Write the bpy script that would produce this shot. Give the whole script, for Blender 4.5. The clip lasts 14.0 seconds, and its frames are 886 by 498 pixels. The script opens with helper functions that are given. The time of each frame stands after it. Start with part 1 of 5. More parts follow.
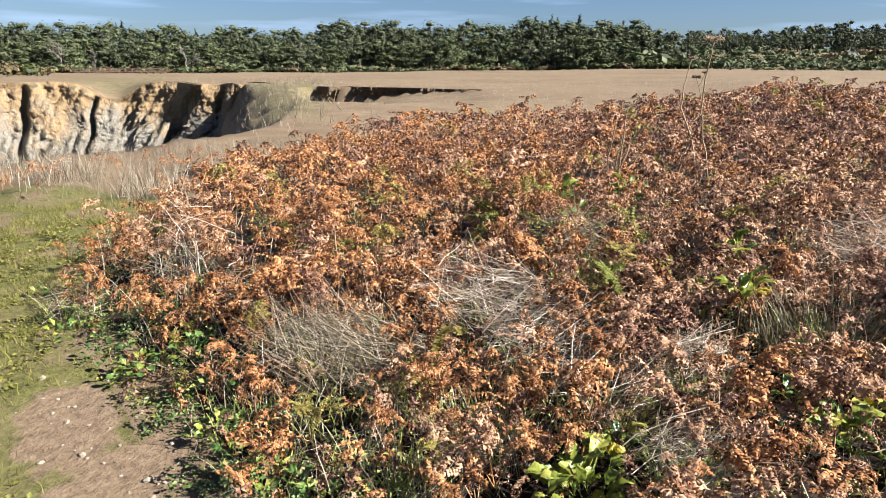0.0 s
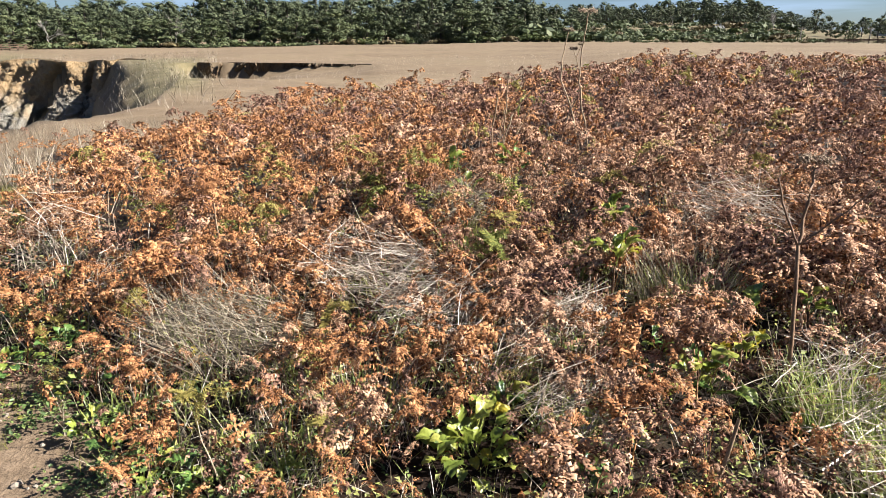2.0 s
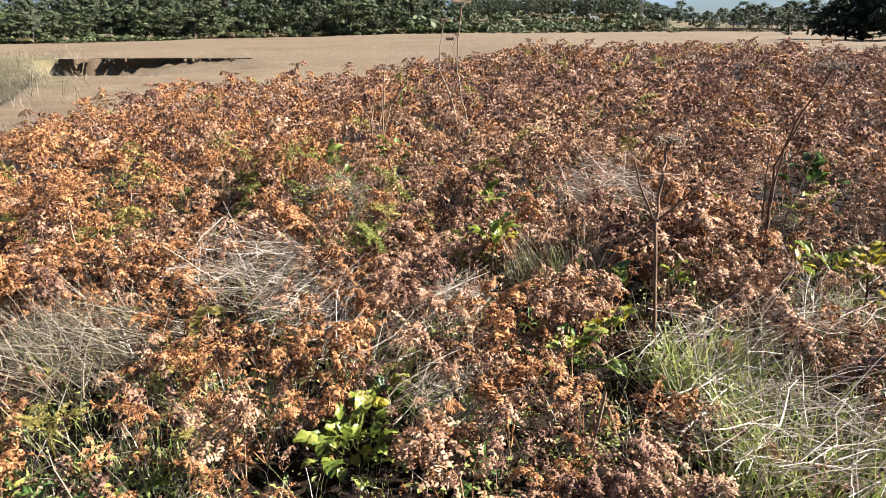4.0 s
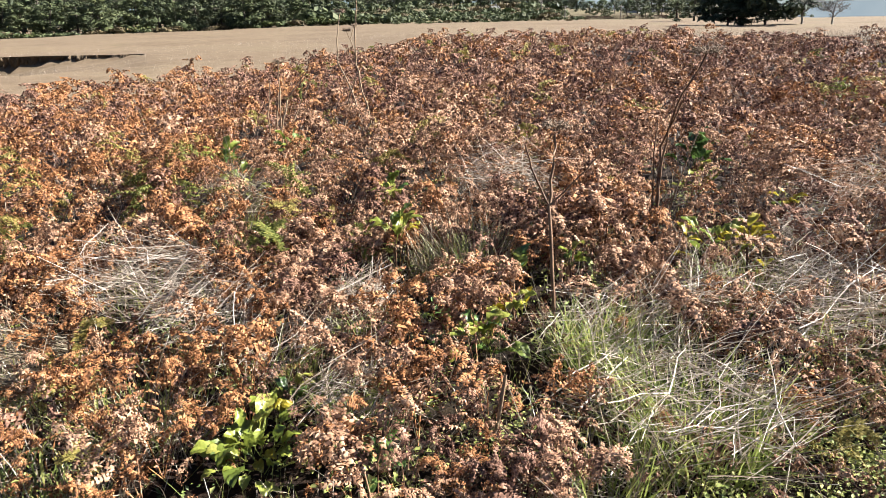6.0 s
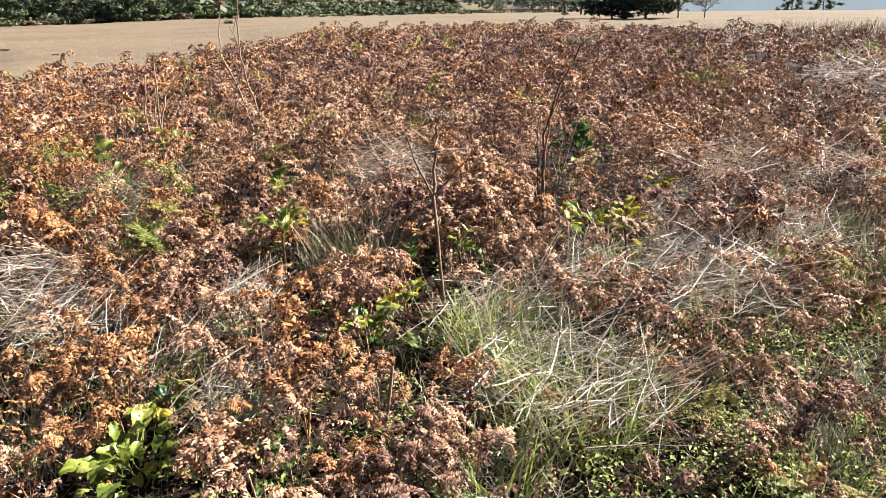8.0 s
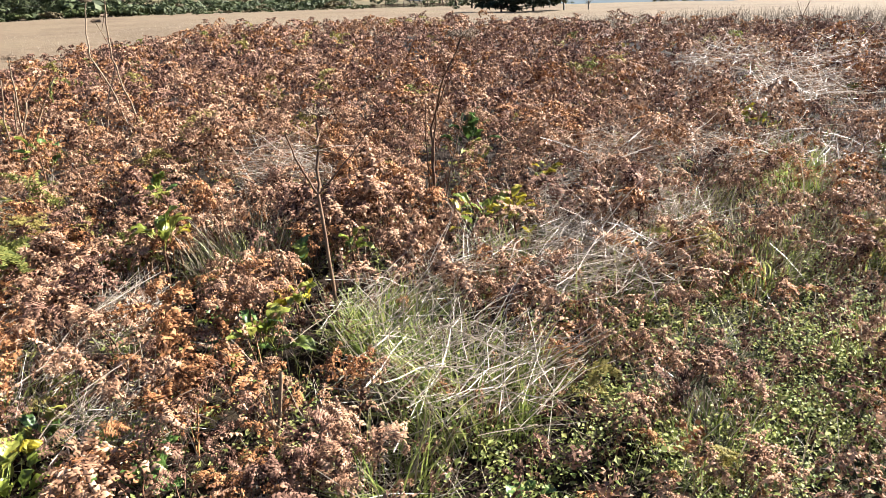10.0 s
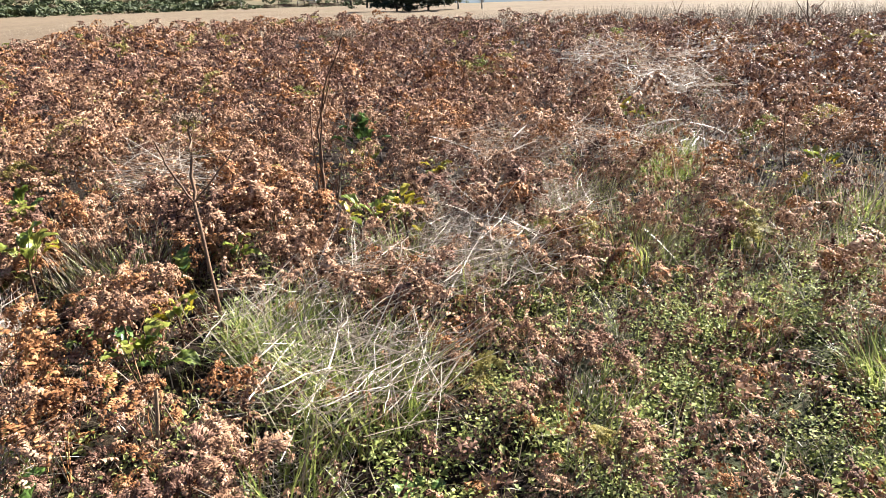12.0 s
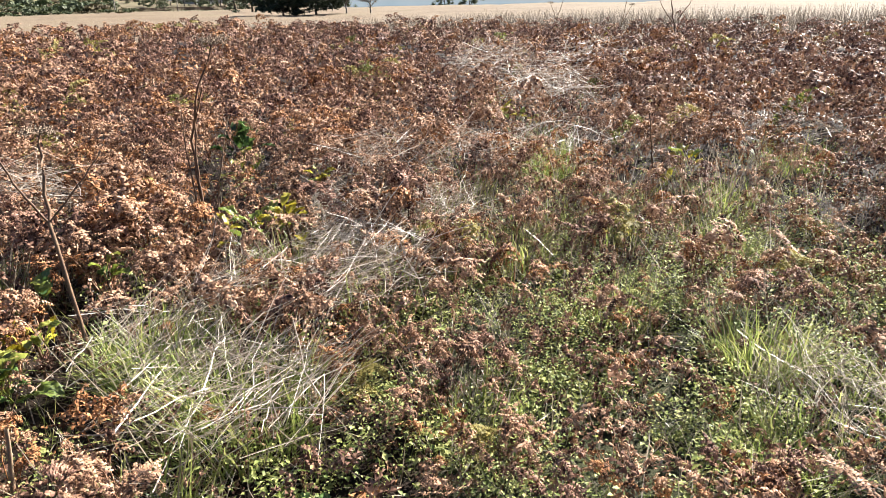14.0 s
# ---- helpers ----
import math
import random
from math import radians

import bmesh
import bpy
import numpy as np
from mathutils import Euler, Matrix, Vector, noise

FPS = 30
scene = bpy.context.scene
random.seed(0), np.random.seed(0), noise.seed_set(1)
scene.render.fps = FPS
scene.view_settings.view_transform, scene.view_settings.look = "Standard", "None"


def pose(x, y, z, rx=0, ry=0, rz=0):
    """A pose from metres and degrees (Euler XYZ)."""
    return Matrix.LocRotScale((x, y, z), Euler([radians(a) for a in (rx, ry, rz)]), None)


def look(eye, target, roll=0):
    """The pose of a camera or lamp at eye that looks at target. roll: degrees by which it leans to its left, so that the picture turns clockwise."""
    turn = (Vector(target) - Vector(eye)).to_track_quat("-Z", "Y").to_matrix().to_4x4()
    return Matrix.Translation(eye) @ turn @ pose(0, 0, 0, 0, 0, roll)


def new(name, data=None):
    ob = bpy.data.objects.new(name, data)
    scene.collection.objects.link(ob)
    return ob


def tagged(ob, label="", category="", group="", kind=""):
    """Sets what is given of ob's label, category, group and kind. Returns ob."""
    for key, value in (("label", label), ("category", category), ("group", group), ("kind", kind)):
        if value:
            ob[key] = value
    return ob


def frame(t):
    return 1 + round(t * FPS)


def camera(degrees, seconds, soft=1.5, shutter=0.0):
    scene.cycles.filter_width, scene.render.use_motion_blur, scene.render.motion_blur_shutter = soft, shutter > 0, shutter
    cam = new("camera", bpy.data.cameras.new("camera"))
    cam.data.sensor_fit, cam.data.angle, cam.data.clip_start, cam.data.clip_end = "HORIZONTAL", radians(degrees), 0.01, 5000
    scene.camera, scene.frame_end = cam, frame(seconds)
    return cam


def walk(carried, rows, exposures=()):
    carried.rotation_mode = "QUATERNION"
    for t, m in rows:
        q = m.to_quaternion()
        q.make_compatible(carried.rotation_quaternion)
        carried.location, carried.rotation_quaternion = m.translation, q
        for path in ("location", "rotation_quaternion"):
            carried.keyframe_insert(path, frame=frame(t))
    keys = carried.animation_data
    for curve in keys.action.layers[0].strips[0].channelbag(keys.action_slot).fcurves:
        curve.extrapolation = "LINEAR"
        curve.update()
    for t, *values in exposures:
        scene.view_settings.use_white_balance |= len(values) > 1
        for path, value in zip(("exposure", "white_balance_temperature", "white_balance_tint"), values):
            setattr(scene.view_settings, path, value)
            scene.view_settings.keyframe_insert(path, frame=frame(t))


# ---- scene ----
cam = camera(67.7, 14.0, soft=0.6)
PATH = [
    (0, (0.549, 1.681, 1.777), (0.351, 3.599, 1.246), 0.4),
    (0.5, (0.576, 1.68, 1.773), (0.453, 3.597, 1.217), 0.4),
    (1, (0.597, 1.671, 1.77), (0.548, 3.585, 1.195), 0.4),
    (1.5, (0.611, 1.669, 1.765), (0.64, 3.58, 1.176), 0.3),
    (2, (0.63, 1.671, 1.762), (0.736, 3.576, 1.163), 0.1),
    (2.5, (0.664, 1.68, 1.756), (0.847, 3.577, 1.149), -0.1),
    (3, (0.702, 1.687, 1.755), (0.967, 3.572, 1.143), -0.2),
    (5.5, (0.815, 1.689, 1.742), (1.405, 3.489, 1.103), -1.1),
    (6, (0.842, 1.682, 1.742), (1.491, 3.459, 1.094), -1.3),
    (6.5, (0.858, 1.673, 1.738), (1.569, 3.424, 1.082), -1.2),
    (7, (0.87, 1.662, 1.739), (1.644, 3.382, 1.076), -1.2),
    (7.5, (0.899, 1.648, 1.734), (1.738, 3.337, 1.067), -1.2),
    (8, (0.932, 1.641, 1.728), (1.836, 3.295, 1.057), -1.2),
    (10.5, (1.04, 1.591, 1.716), (2.225, 3.045, 1.022), -2.1),
    (11, (1.064, 1.573, 1.709), (2.299, 2.984, 1.014), -2.2),
    (11.5, (1.088, 1.543, 1.709), (2.372, 2.909, 1.01), -2.4),
    (12, (1.106, 1.523, 1.718), (2.442, 2.836, 1.016), -2.2),
    (12.5, (1.123, 1.506, 1.721), (2.51, 2.764, 1.02), -2.2),
    (13, (1.133, 1.486, 1.724), (2.571, 2.688, 1.026), -2.1),
    (13.5, (1.149, 1.462, 1.729), (2.633, 2.607, 1.03), -2.0),
    (14, (1.175, 1.445, 1.728), (2.702, 2.53, 1.027), -1.9),
]
walk(cam, [(t, look(eye, target, roll)) for t, eye, target, roll in PATH], [(0, 2.26), (7, 2.44), (14, 2.55)])

# ---- light ----
SUN_AZ, SUN_EL = 100.0, 35.0          # clockwise from +y, above the horizon
world = bpy.data.worlds.new("sky")
scene.world = world
world.use_nodes = True
wn, wl = world.node_tree.nodes, world.node_tree.links
wn.clear()
w_out, w_bg, w_sky = wn.new("ShaderNodeOutputWorld"), wn.new("ShaderNodeBackground"), wn.new("ShaderNodeTexSky")
w_sky.sky_type, w_sky.sun_disc = "NISHITA", False
w_sky.sun_elevation, w_sky.sun_rotation = radians(SUN_EL), radians(SUN_AZ)
w_sky.air_density, w_sky.dust_density, w_sky.ozone_density = 1.0, 0.6, 2.5
w_bg.inputs["Strength"].default_value = 0.05
# thin streaks of cloud low over the woods
w_co, w_map, w_no, w_ra, w_mix = (wn.new("ShaderNodeTexCoord"), wn.new("ShaderNodeMapping"), wn.new("ShaderNodeTexNoise"),
                                  wn.new("ShaderNodeValToRGB"), wn.new("ShaderNodeMixRGB"))
w_map.inputs["Scale"].default_value = (2.2, 2.2, 26.0)
w_no.inputs["Scale"].default_value, w_no.inputs["Detail"].default_value = 1.6, 6.0
w_ra.color_ramp.elements[0].position, w_ra.color_ramp.elements[1].position = 0.50, 0.92
w_ra.color_ramp.elements[1].color = (0.75, 0.75, 0.75, 1)
w_mix.inputs["Color2"].default_value = (11.5, 13.0, 14.5, 1)
wl.new(w_co.outputs["Generated"], w_map.inputs["Vector"])
wl.new(w_map.outputs["Vector"], w_no.inputs["Vector"])
wl.new(w_no.outputs["Fac"], w_ra.inputs["Fac"])
wl.new(w_ra.outputs["Color"], w_mix.inputs["Fac"])
wl.new(w_sky.outputs["Color"], w_mix.inputs["Color1"])
w_tint = wn.new("ShaderNodeMixRGB")
w_tint.blend_type = "MULTIPLY"
w_tint.inputs["Fac"].default_value, w_tint.inputs["Color2"].default_value = 1.0, (0.285, 0.345, 0.465, 1)
wl.new(w_mix.outputs["Color"], w_tint.inputs["Color1"])
wl.new(w_tint.outputs["Color"], w_bg.inputs["Color"])
wl.new(w_bg.outputs["Background"], w_out.inputs["Surface"])

sun_data = bpy.data.lights.new("sun", "SUN")
sun_data.energy, sun_data.angle, sun_data.color = 5.0, radians(0.55), (1.0, 0.965, 0.91)
sun_lamp = new("sun", sun_data)
sa, se = radians(SUN_AZ), radians(SUN_EL)
sun_lamp.matrix_world = look((60 * math.sin(sa) * math.cos(se), 60 * math.cos(sa) * math.cos(se), 60 * math.sin(se)), (0, 0, 0))

# ---- materials ----


def material(name):
    m = bpy.data.materials.new(name)
    m.use_nodes = True
    m.node_tree.nodes.clear()
    return m, m.node_tree.nodes, m.node_tree.links


def noise_node(n, l, scale, detail=4.0, rough=0.6, vector=None):
    t = n.new("ShaderNodeTexNoise")
    t.inputs["Scale"].default_value, t.inputs["Detail"].default_value, t.inputs["Roughness"].default_value = scale, detail, rough
    if vector is not None:
        l.new(vector, t.inputs["Vector"])
    return t.outputs["Fac"]


def ramp(n, l, fac, stops):
    r = n.new("ShaderNodeValToRGB")
    e = r.color_ramp.elements
    while len(e) < len(stops):
        e.new(0.5)
    for i, (p, c) in enumerate(stops):
        e[i].position, e[i].color = p, (*c, 1) if len(c) == 3 else c
    l.new(fac, r.inputs["Fac"])
    return r.outputs["Color"]


def mix(n, l, fac, a, b, mode="MIX"):
    m = n.new("ShaderNodeMixRGB")
    m.blend_type = mode
    for key, v in (("Fac", fac), ("Color1", a), ("Color2", b)):
        if isinstance(v, (int, float)):
            m.inputs[key].default_value = v
        elif isinstance(v, tuple):
            m.inputs[key].default_value = (*v, 1)
        else:
            l.new(v, m.inputs[key])
    return m.outputs["Color"]


def mathn(n, l, op, a, b=None, clamp=False):
    m = n.new("ShaderNodeMath")
    m.operation, m.use_clamp = op, clamp
    for i, v in enumerate((a, b)):
        if v is None:
            continue
        if isinstance(v, (int, float)):
            m.inputs[i].default_value = v
        else:
            l.new(v, m.inputs[i])
    return m.outputs["Value"]


def leaf_mat(name, stops, patch=None, rough=0.62, trans=0.25, spec=0.16, patch_scale=1.1, drift=0.0):
    """Leaves: each leaf its own tint, with larger drifts of another colour over the place."""
    m, n, l = material(name)
    geo, info = n.new("ShaderNodeNewGeometry"), n.new("ShaderNodeObjectInfo")
    r = mathn(n, l, "FRACT", mathn(n, l, "ADD", geo.outputs["Random Per Island"], info.outputs["Random"]))
    pos = geo.outputs["Position"]
    if drift:
        r = mathn(n, l, "ADD", mathn(n, l, "MULTIPLY", r, 0.55), mathn(n, l, "SUBTRACT", mathn(n, l, "MULTIPLY", noise_node(n, l, drift, 2, 0.5, pos), 3.4), 1.48), True)
    col = ramp(n, l, r, stops)
    if patch:
        col = mix(n, l, ramp(n, l, noise_node(n, l, patch_scale, 3, 0.6, pos), [(0.42, (0, 0, 0)), (0.64, (0.8, 0.8, 0.8))]), col, patch)
    grain = noise_node(n, l, 90.0, 3, 0.7, pos)
    col = mix(n, l, 0.35, col, ramp(n, l, grain, [(0.3, (0.45, 0.45, 0.45)), (0.7, (1.25, 1.25, 1.25))]), "MULTIPLY")
    b, t, a, o = n.new("ShaderNodeBsdfPrincipled"), n.new("ShaderNodeBsdfTranslucent"), n.new("ShaderNodeMixShader"), n.new("ShaderNodeOutputMaterial")
    b.inputs["Roughness"].default_value, b.inputs["Specular IOR Level"].default_value = rough, spec
    a.inputs["Fac"].default_value = trans
    for s in (b.inputs["Base Color"], t.inputs["Color"]):
        l.new(col, s)
    l.new(b.outputs[0], a.inputs[1])
    l.new(t.outputs[0], a.inputs[2])
    l.new(a.outputs[0], o.inputs["Surface"])
    return m


def solid_mat(name, stops, scale=6.0, rough=0.85, bump=0.4, fine=40.0, metal=0.0, spec=0.3):
    m, n, l = material(name)
    geo = n.new("ShaderNodeNewGeometry")
    info = n.new("ShaderNodeObjectInfo")
    pos = geo.outputs["Position"]
    f = mathn(n, l, "ADD", noise_node(n, l, scale, 6, 0.65, pos), mathn(n, l, "MULTIPLY", mathn(n, l, "SUBTRACT", info.outputs["Random"], 0.5), 0.12))
    col = ramp(n, l, f, stops)
    g = noise_node(n, l, fine, 4, 0.7, pos)
    col = mix(n, l, 0.5, col, ramp(n, l, g, [(0.3, (0.55, 0.55, 0.55)), (0.7, (1.2, 1.2, 1.2))]), "MULTIPLY")
    b, o, bu = n.new("ShaderNodeBsdfPrincipled"), n.new("ShaderNodeOutputMaterial"), n.new("ShaderNodeBump")
    bu.inputs["Strength"].default_value, bu.inputs["Distance"].default_value = bump, 0.6 / fine
    l.new(g, bu.inputs["Height"])
    l.new(bu.outputs["Normal"], b.inputs["Normal"])
    l.new(col, b.inputs["Base Color"])
    b.inputs["Roughness"].default_value, b.inputs["Metallic"].default_value, b.inputs["Specular IOR Level"].default_value = rough, metal, spec
    l.new(b.outputs[0], o.inputs["Surface"])
    return m


RUST = leaf_mat("bracken_rust", [(0.0, (0.057, 0.024, 0.010)), (0.25, (0.162, 0.069, 0.029)), (0.65, (0.305, 0.139, 0.059)), (1.0, (0.379, 0.205, 0.096))], trans=0.13, spec=0.1, rough=0.6, drift=20.0)
TAN = leaf_mat("bracken_tan", [(0.0, (0.053, 0.028, 0.018)), (0.25, (0.175, 0.093, 0.055)), (0.65, (0.339, 0.196, 0.120)), (1.0, (0.406, 0.264, 0.175))], trans=0.13, spec=0.07, rough=0.6, drift=20.0)
BROWN = leaf_mat("bracken_brown", [(0.0, (0.035, 0.017, 0.012)), (0.4, (0.133, 0.071, 0.050)), (1.0, (0.299, 0.173, 0.121))], trans=0.13, spec=0.05, rough=0.6, drift=20.0)
OCHRE = leaf_mat("bracken_ochre_green", [(0.0, (0.114, 0.095, 0.024)), (0.5, (0.208, 0.177, 0.049)), (1.0, (0.303, 0.240, 0.079))], trans=0.4)
FERN = leaf_mat("bracken_green", [(0.0, (0.066, 0.079, 0.019)), (0.6, (0.132, 0.140, 0.032)), (1.0, (0.230, 0.221, 0.058))], trans=0.4)
STRAW = leaf_mat("straw", [(0.0, (0.168, 0.123, 0.085)), (0.4, (0.352, 0.283, 0.214)), (1.0, (0.555, 0.491, 0.418))], rough=0.4, trans=0.3, spec=0.5)
GREYSTRAW = leaf_mat("grey_straw", [(0.0, (0.068, 0.054, 0.037)), (0.5, (0.184, 0.148, 0.101)), (1.0, (0.333, 0.283, 0.209))], rough=0.45, trans=0.28, spec=0.35)
FIELDSTRAW = leaf_mat("field_straw", [(0.0, (0.061, 0.047, 0.035)), (0.5, (0.112, 0.087, 0.065)), (1.0, (0.158, 0.129, 0.101))], rough=0.6, trans=0.2, spec=0.2)
GRASS = leaf_mat("green_grass", [(0.0, (0.087, 0.120, 0.029)), (0.5, (0.193, 0.240, 0.057)), (1.0, (0.405, 0.398, 0.132))], rough=0.4, trans=0.45, spec=0.4)
COVER = leaf_mat("ground_cover", [(0.0, (0.108, 0.143, 0.040)), (0.5, (0.248, 0.277, 0.078)), (1.0, (0.431, 0.420, 0.155))], rough=0.55, trans=0.4, spec=0.2)
MOSS = leaf_mat("path_grass", [(0.0, (0.055, 0.061, 0.012)), (0.5, (0.127, 0.127, 0.027)), (1.0, (0.225, 0.201, 0.058))], rough=0.6, trans=0.3)
LEAFGREEN = leaf_mat("broad_leaf", [(0.0, (0.106, 0.143, 0.026)), (0.6, (0.198, 0.231, 0.039)), (1.0, (0.290, 0.287, 0.065))], rough=0.38, trans=0.35, spec=0.45)
LEAFDARK = leaf_mat("broad_leaf_dark", [(0.0, (0.039, 0.077, 0.021)), (1.0, (0.101, 0.170, 0.039))], rough=0.35, trans=0.25, spec=0.45)
COVERDARK = leaf_mat("path_edge_leaves", [(0.0, (0.034, 0.060, 0.017)), (0.6, (0.083, 0.124, 0.034)), (1.0, (0.188, 0.225, 0.071))], rough=0.45, trans=0.3, spec=0.4)
LEAFYELLOW = leaf_mat("broad_leaf_yellow", [(0.0, (0.250, 0.202, 0.017)), (0.6, (0.344, 0.280, 0.024)), (1.0, (0.297, 0.297, 0.059))], rough=0.4, trans=0.35, spec=0.4)
NEEDLE = leaf_mat("pine_needles", [(0.0, (0.023, 0.032, 0.017)), (0.6, (0.049, 0.060, 0.030)), (1.0, (0.082, 0.092, 0.046))], rough=0.65, trans=0.12, patch_scale=0.05)
NEEDLEB = leaf_mat("cypress_foliage", [(0.0, (0.029, 0.038, 0.017)), (0.6, (0.058, 0.074, 0.032)), (1.0, (0.099, 0.109, 0.051))], rough=0.65, trans=0.12)
NEEDLEC = leaf_mat("fir_needles", [(0.0, (0.013, 0.022, 0.012)), (1.0, (0.046, 0.058, 0.030))], rough=0.7, trans=0.1)
SHRUB = leaf_mat("shrub_leaves", [(0.0, (0.020, 0.032, 0.009)), (0.6, (0.043, 0.057, 0.017)), (1.0, (0.077, 0.081, 0.031))], rough=0.6, trans=0.15)
SCRUB = leaf_mat("dry_scrub", [(0.0, (0.045, 0.034, 0.018)), (0.6, (0.090, 0.072, 0.036)), (1.0, (0.135, 0.112, 0.054))], rough=0.7, trans=0.15)
BARK = solid_mat("bark", [(0.3, (0.022, 0.018, 0.014)), (0.7, (0.072, 0.058, 0.045))], 3.0, 0.9, 0.6, 30)
GREYWOOD = solid_mat("bleached_wood", [(0.3, (0.108, 0.095, 0.081)), (0.7, (0.207, 0.189, 0.167))], 3.0, 0.8, 0.5, 30)
STALK = solid_mat("dead_stalk", [(0.3, (0.062, 0.031, 0.017)), (0.7, (0.169, 0.101, 0.056))], 9.0, 0.7, 0.5, 160)
STALKPALE = solid_mat("pale_stalk", [(0.3, (0.146, 0.090, 0.051)), (0.7, (0.281, 0.214, 0.141))], 9.0, 0.7, 0.5, 160)
SEED = solid_mat("seed_head", [(0.3, (0.068, 0.041, 0.026)), (0.7, (0.225, 0.165, 0.112))], 40.0, 0.9, 0.6, 200)
PLANK = solid_mat("weathered_planks", [(0.3, (0.050, 0.029, 0.020)), (0.7, (0.108, 0.068, 0.045))], 1.0, 0.85, 0.3, 12)
WHITEWALL = solid_mat("white_paint", [(0.3, (0.279, 0.279, 0.270)), (0.7, (0.369, 0.369, 0.360))], 1.0, 0.7, 0.2, 10)
ROOFING = solid_mat("grey_roofing", [(0.3, (0.045, 0.045, 0.047)), (0.7, (0.099, 0.095, 0.090))], 1.0, 0.85, 0.3, 10)
PANE, _n, _l = material("window_glass")
_b, _o = _n.new("ShaderNodeBsdfPrincipled"), _n.new("ShaderNodeOutputMaterial")
_b.inputs["Base Color"].default_value, _b.inputs["Roughness"].default_value = (0.03, 0.035, 0.04, 1), 0.08
_l.new(_b.outputs[0], _o.inputs["Surface"])
STONE = solid_mat("pebble", [(0.3, (0.126, 0.099, 0.072)), (0.7, (0.225, 0.189, 0.149))], 12.0, 0.85, 0.3, 90)


def rock_mat(name, pale, ochre, dark, grass):
    """Bluff rock: pale grey marl below, ochre soil above, dark seams, dry turf on the flat ledges."""
    m, n, l = material(name)
    geo, sep, nsep = n.new("ShaderNodeNewGeometry"), n.new("ShaderNodeSeparateXYZ"), n.new("ShaderNodeSeparateXYZ")
    pos = geo.outputs["Position"]
    l.new(pos, sep.inputs[0])
    l.new(geo.outputs["Normal"], nsep.inputs[0])
    stretch = n.new("ShaderNodeMapping")
    stretch.inputs["Scale"].default_value = (1, 1, 0.5)
    l.new(pos, stretch.inputs["Vector"])
    big, fine = noise_node(n, l, 0.16, 5, 0.6, pos), noise_node(n, l, 0.9, 6, 0.7, stretch.outputs["Vector"])
    level = mathn(n, l, "ADD", mathn(n, l, "MULTIPLY", sep.outputs["Z"], 0.075), mathn(n, l, "MULTIPLY", big, 1.6))
    col = mix(n, l, ramp(n, l, level, [(0.34, (0, 0, 0)), (0.66, (1, 1, 1))]), pale, ochre)
    col = mix(n, l, ramp(n, l, fine, [(0.26, (1, 1, 1)), (0.37, (0, 0, 0))]), col, dark)
    col = mix(n, l, 0.6, col, ramp(n, l, noise_node(n, l, 3.0, 5, 0.75, pos), [(0.3, (0.55, 0.55, 0.55)), (0.7, (1.25, 1.25, 1.25))]), "MULTIPLY")
    col = mix(n, l, ramp(n, l, nsep.outputs["Z"], [(0.55, (0, 0, 0)), (0.75, (1, 1, 1))]), col, grass)
    b, o, bu = n.new("ShaderNodeBsdfPrincipled"), n.new("ShaderNodeOutputMaterial"), n.new("ShaderNodeBump")
    bu.inputs["Strength"].default_value, bu.inputs["Distance"].default_value = 1.0, 0.6
    l.new(fine, bu.inputs["Height"])
    l.new(bu.outputs["Normal"], b.inputs["Normal"])
    l.new(col, b.inputs["Base Color"])
    b.inputs["Roughness"].default_value = 0.9
    l.new(b.outputs[0], o.inputs["Surface"])
    return m


def canopy_mat(name, stops, scale):
    """Dense conifer foliage: sprays picked out by fine relief and tint, each clump a little different."""
    m, n, l = material(name)
    geo, info = n.new("ShaderNodeNewGeometry"), n.new("ShaderNodeObjectInfo")
    pos = geo.outputs["Position"]
    spray = noise_node(n, l, scale, 5, 0.75, pos)
    f = mathn(n, l, "ADD", mathn(n, l, "MULTIPLY", spray, 0.9), mathn(n, l, "MULTIPLY", mathn(n, l, "ADD", geo.outputs["Random Per Island"], info.outputs["Random"]), 0.22))
    col = ramp(n, l, f, stops)
    b, o, bu = n.new("ShaderNodeBsdfPrincipled"), n.new("ShaderNodeOutputMaterial"), n.new("ShaderNodeBump")
    bu.inputs["Strength"].default_value, bu.inputs["Distance"].default_value = 1.0, 0.7
    l.new(spray, bu.inputs["Height"])
    l.new(bu.outputs["Normal"], b.inputs["Normal"])
    l.new(col, b.inputs["Base Color"])
    b.inputs["Roughness"].default_value, b.inputs["Specular IOR Level"].default_value = 0.85, 0.1
    l.new(b.outputs[0], o.inputs["Surface"])
    return m


PINE_CANOPY = canopy_mat("pine_canopy", [(0.35, (0.024, 0.029, 0.017)), (0.6, (0.050, 0.061, 0.033)), (0.85, (0.080, 0.091, 0.050))], 2.2)
CYPRESS_CANOPY = canopy_mat("cypress_canopy", [(0.35, (0.028, 0.037, 0.017)), (0.6, (0.060, 0.075, 0.034)), (0.85, (0.101, 0.112, 0.055))], 2.2)
FIR_CANOPY = canopy_mat("fir_canopy", [(0.35, (0.026, 0.032, 0.022)), (0.6, (0.054, 0.061, 0.041)), (0.85, (0.084, 0.092, 0.060))], 2.2)

CLIFF = rock_mat("bluff_rock", (0.143, 0.129, 0.106), (0.188, 0.124, 0.061), (0.036, 0.028, 0.021), (0.089, 0.070, 0.040))
# Far darker than the bluff: the gully bank's shade is put into its colour.
SHADED_BANK = rock_mat("shaded_bank_earth", (0.038, 0.028, 0.019), (0.090, 0.058, 0.029), (0.013, 0.011, 0.008), (0.099, 0.074, 0.041))


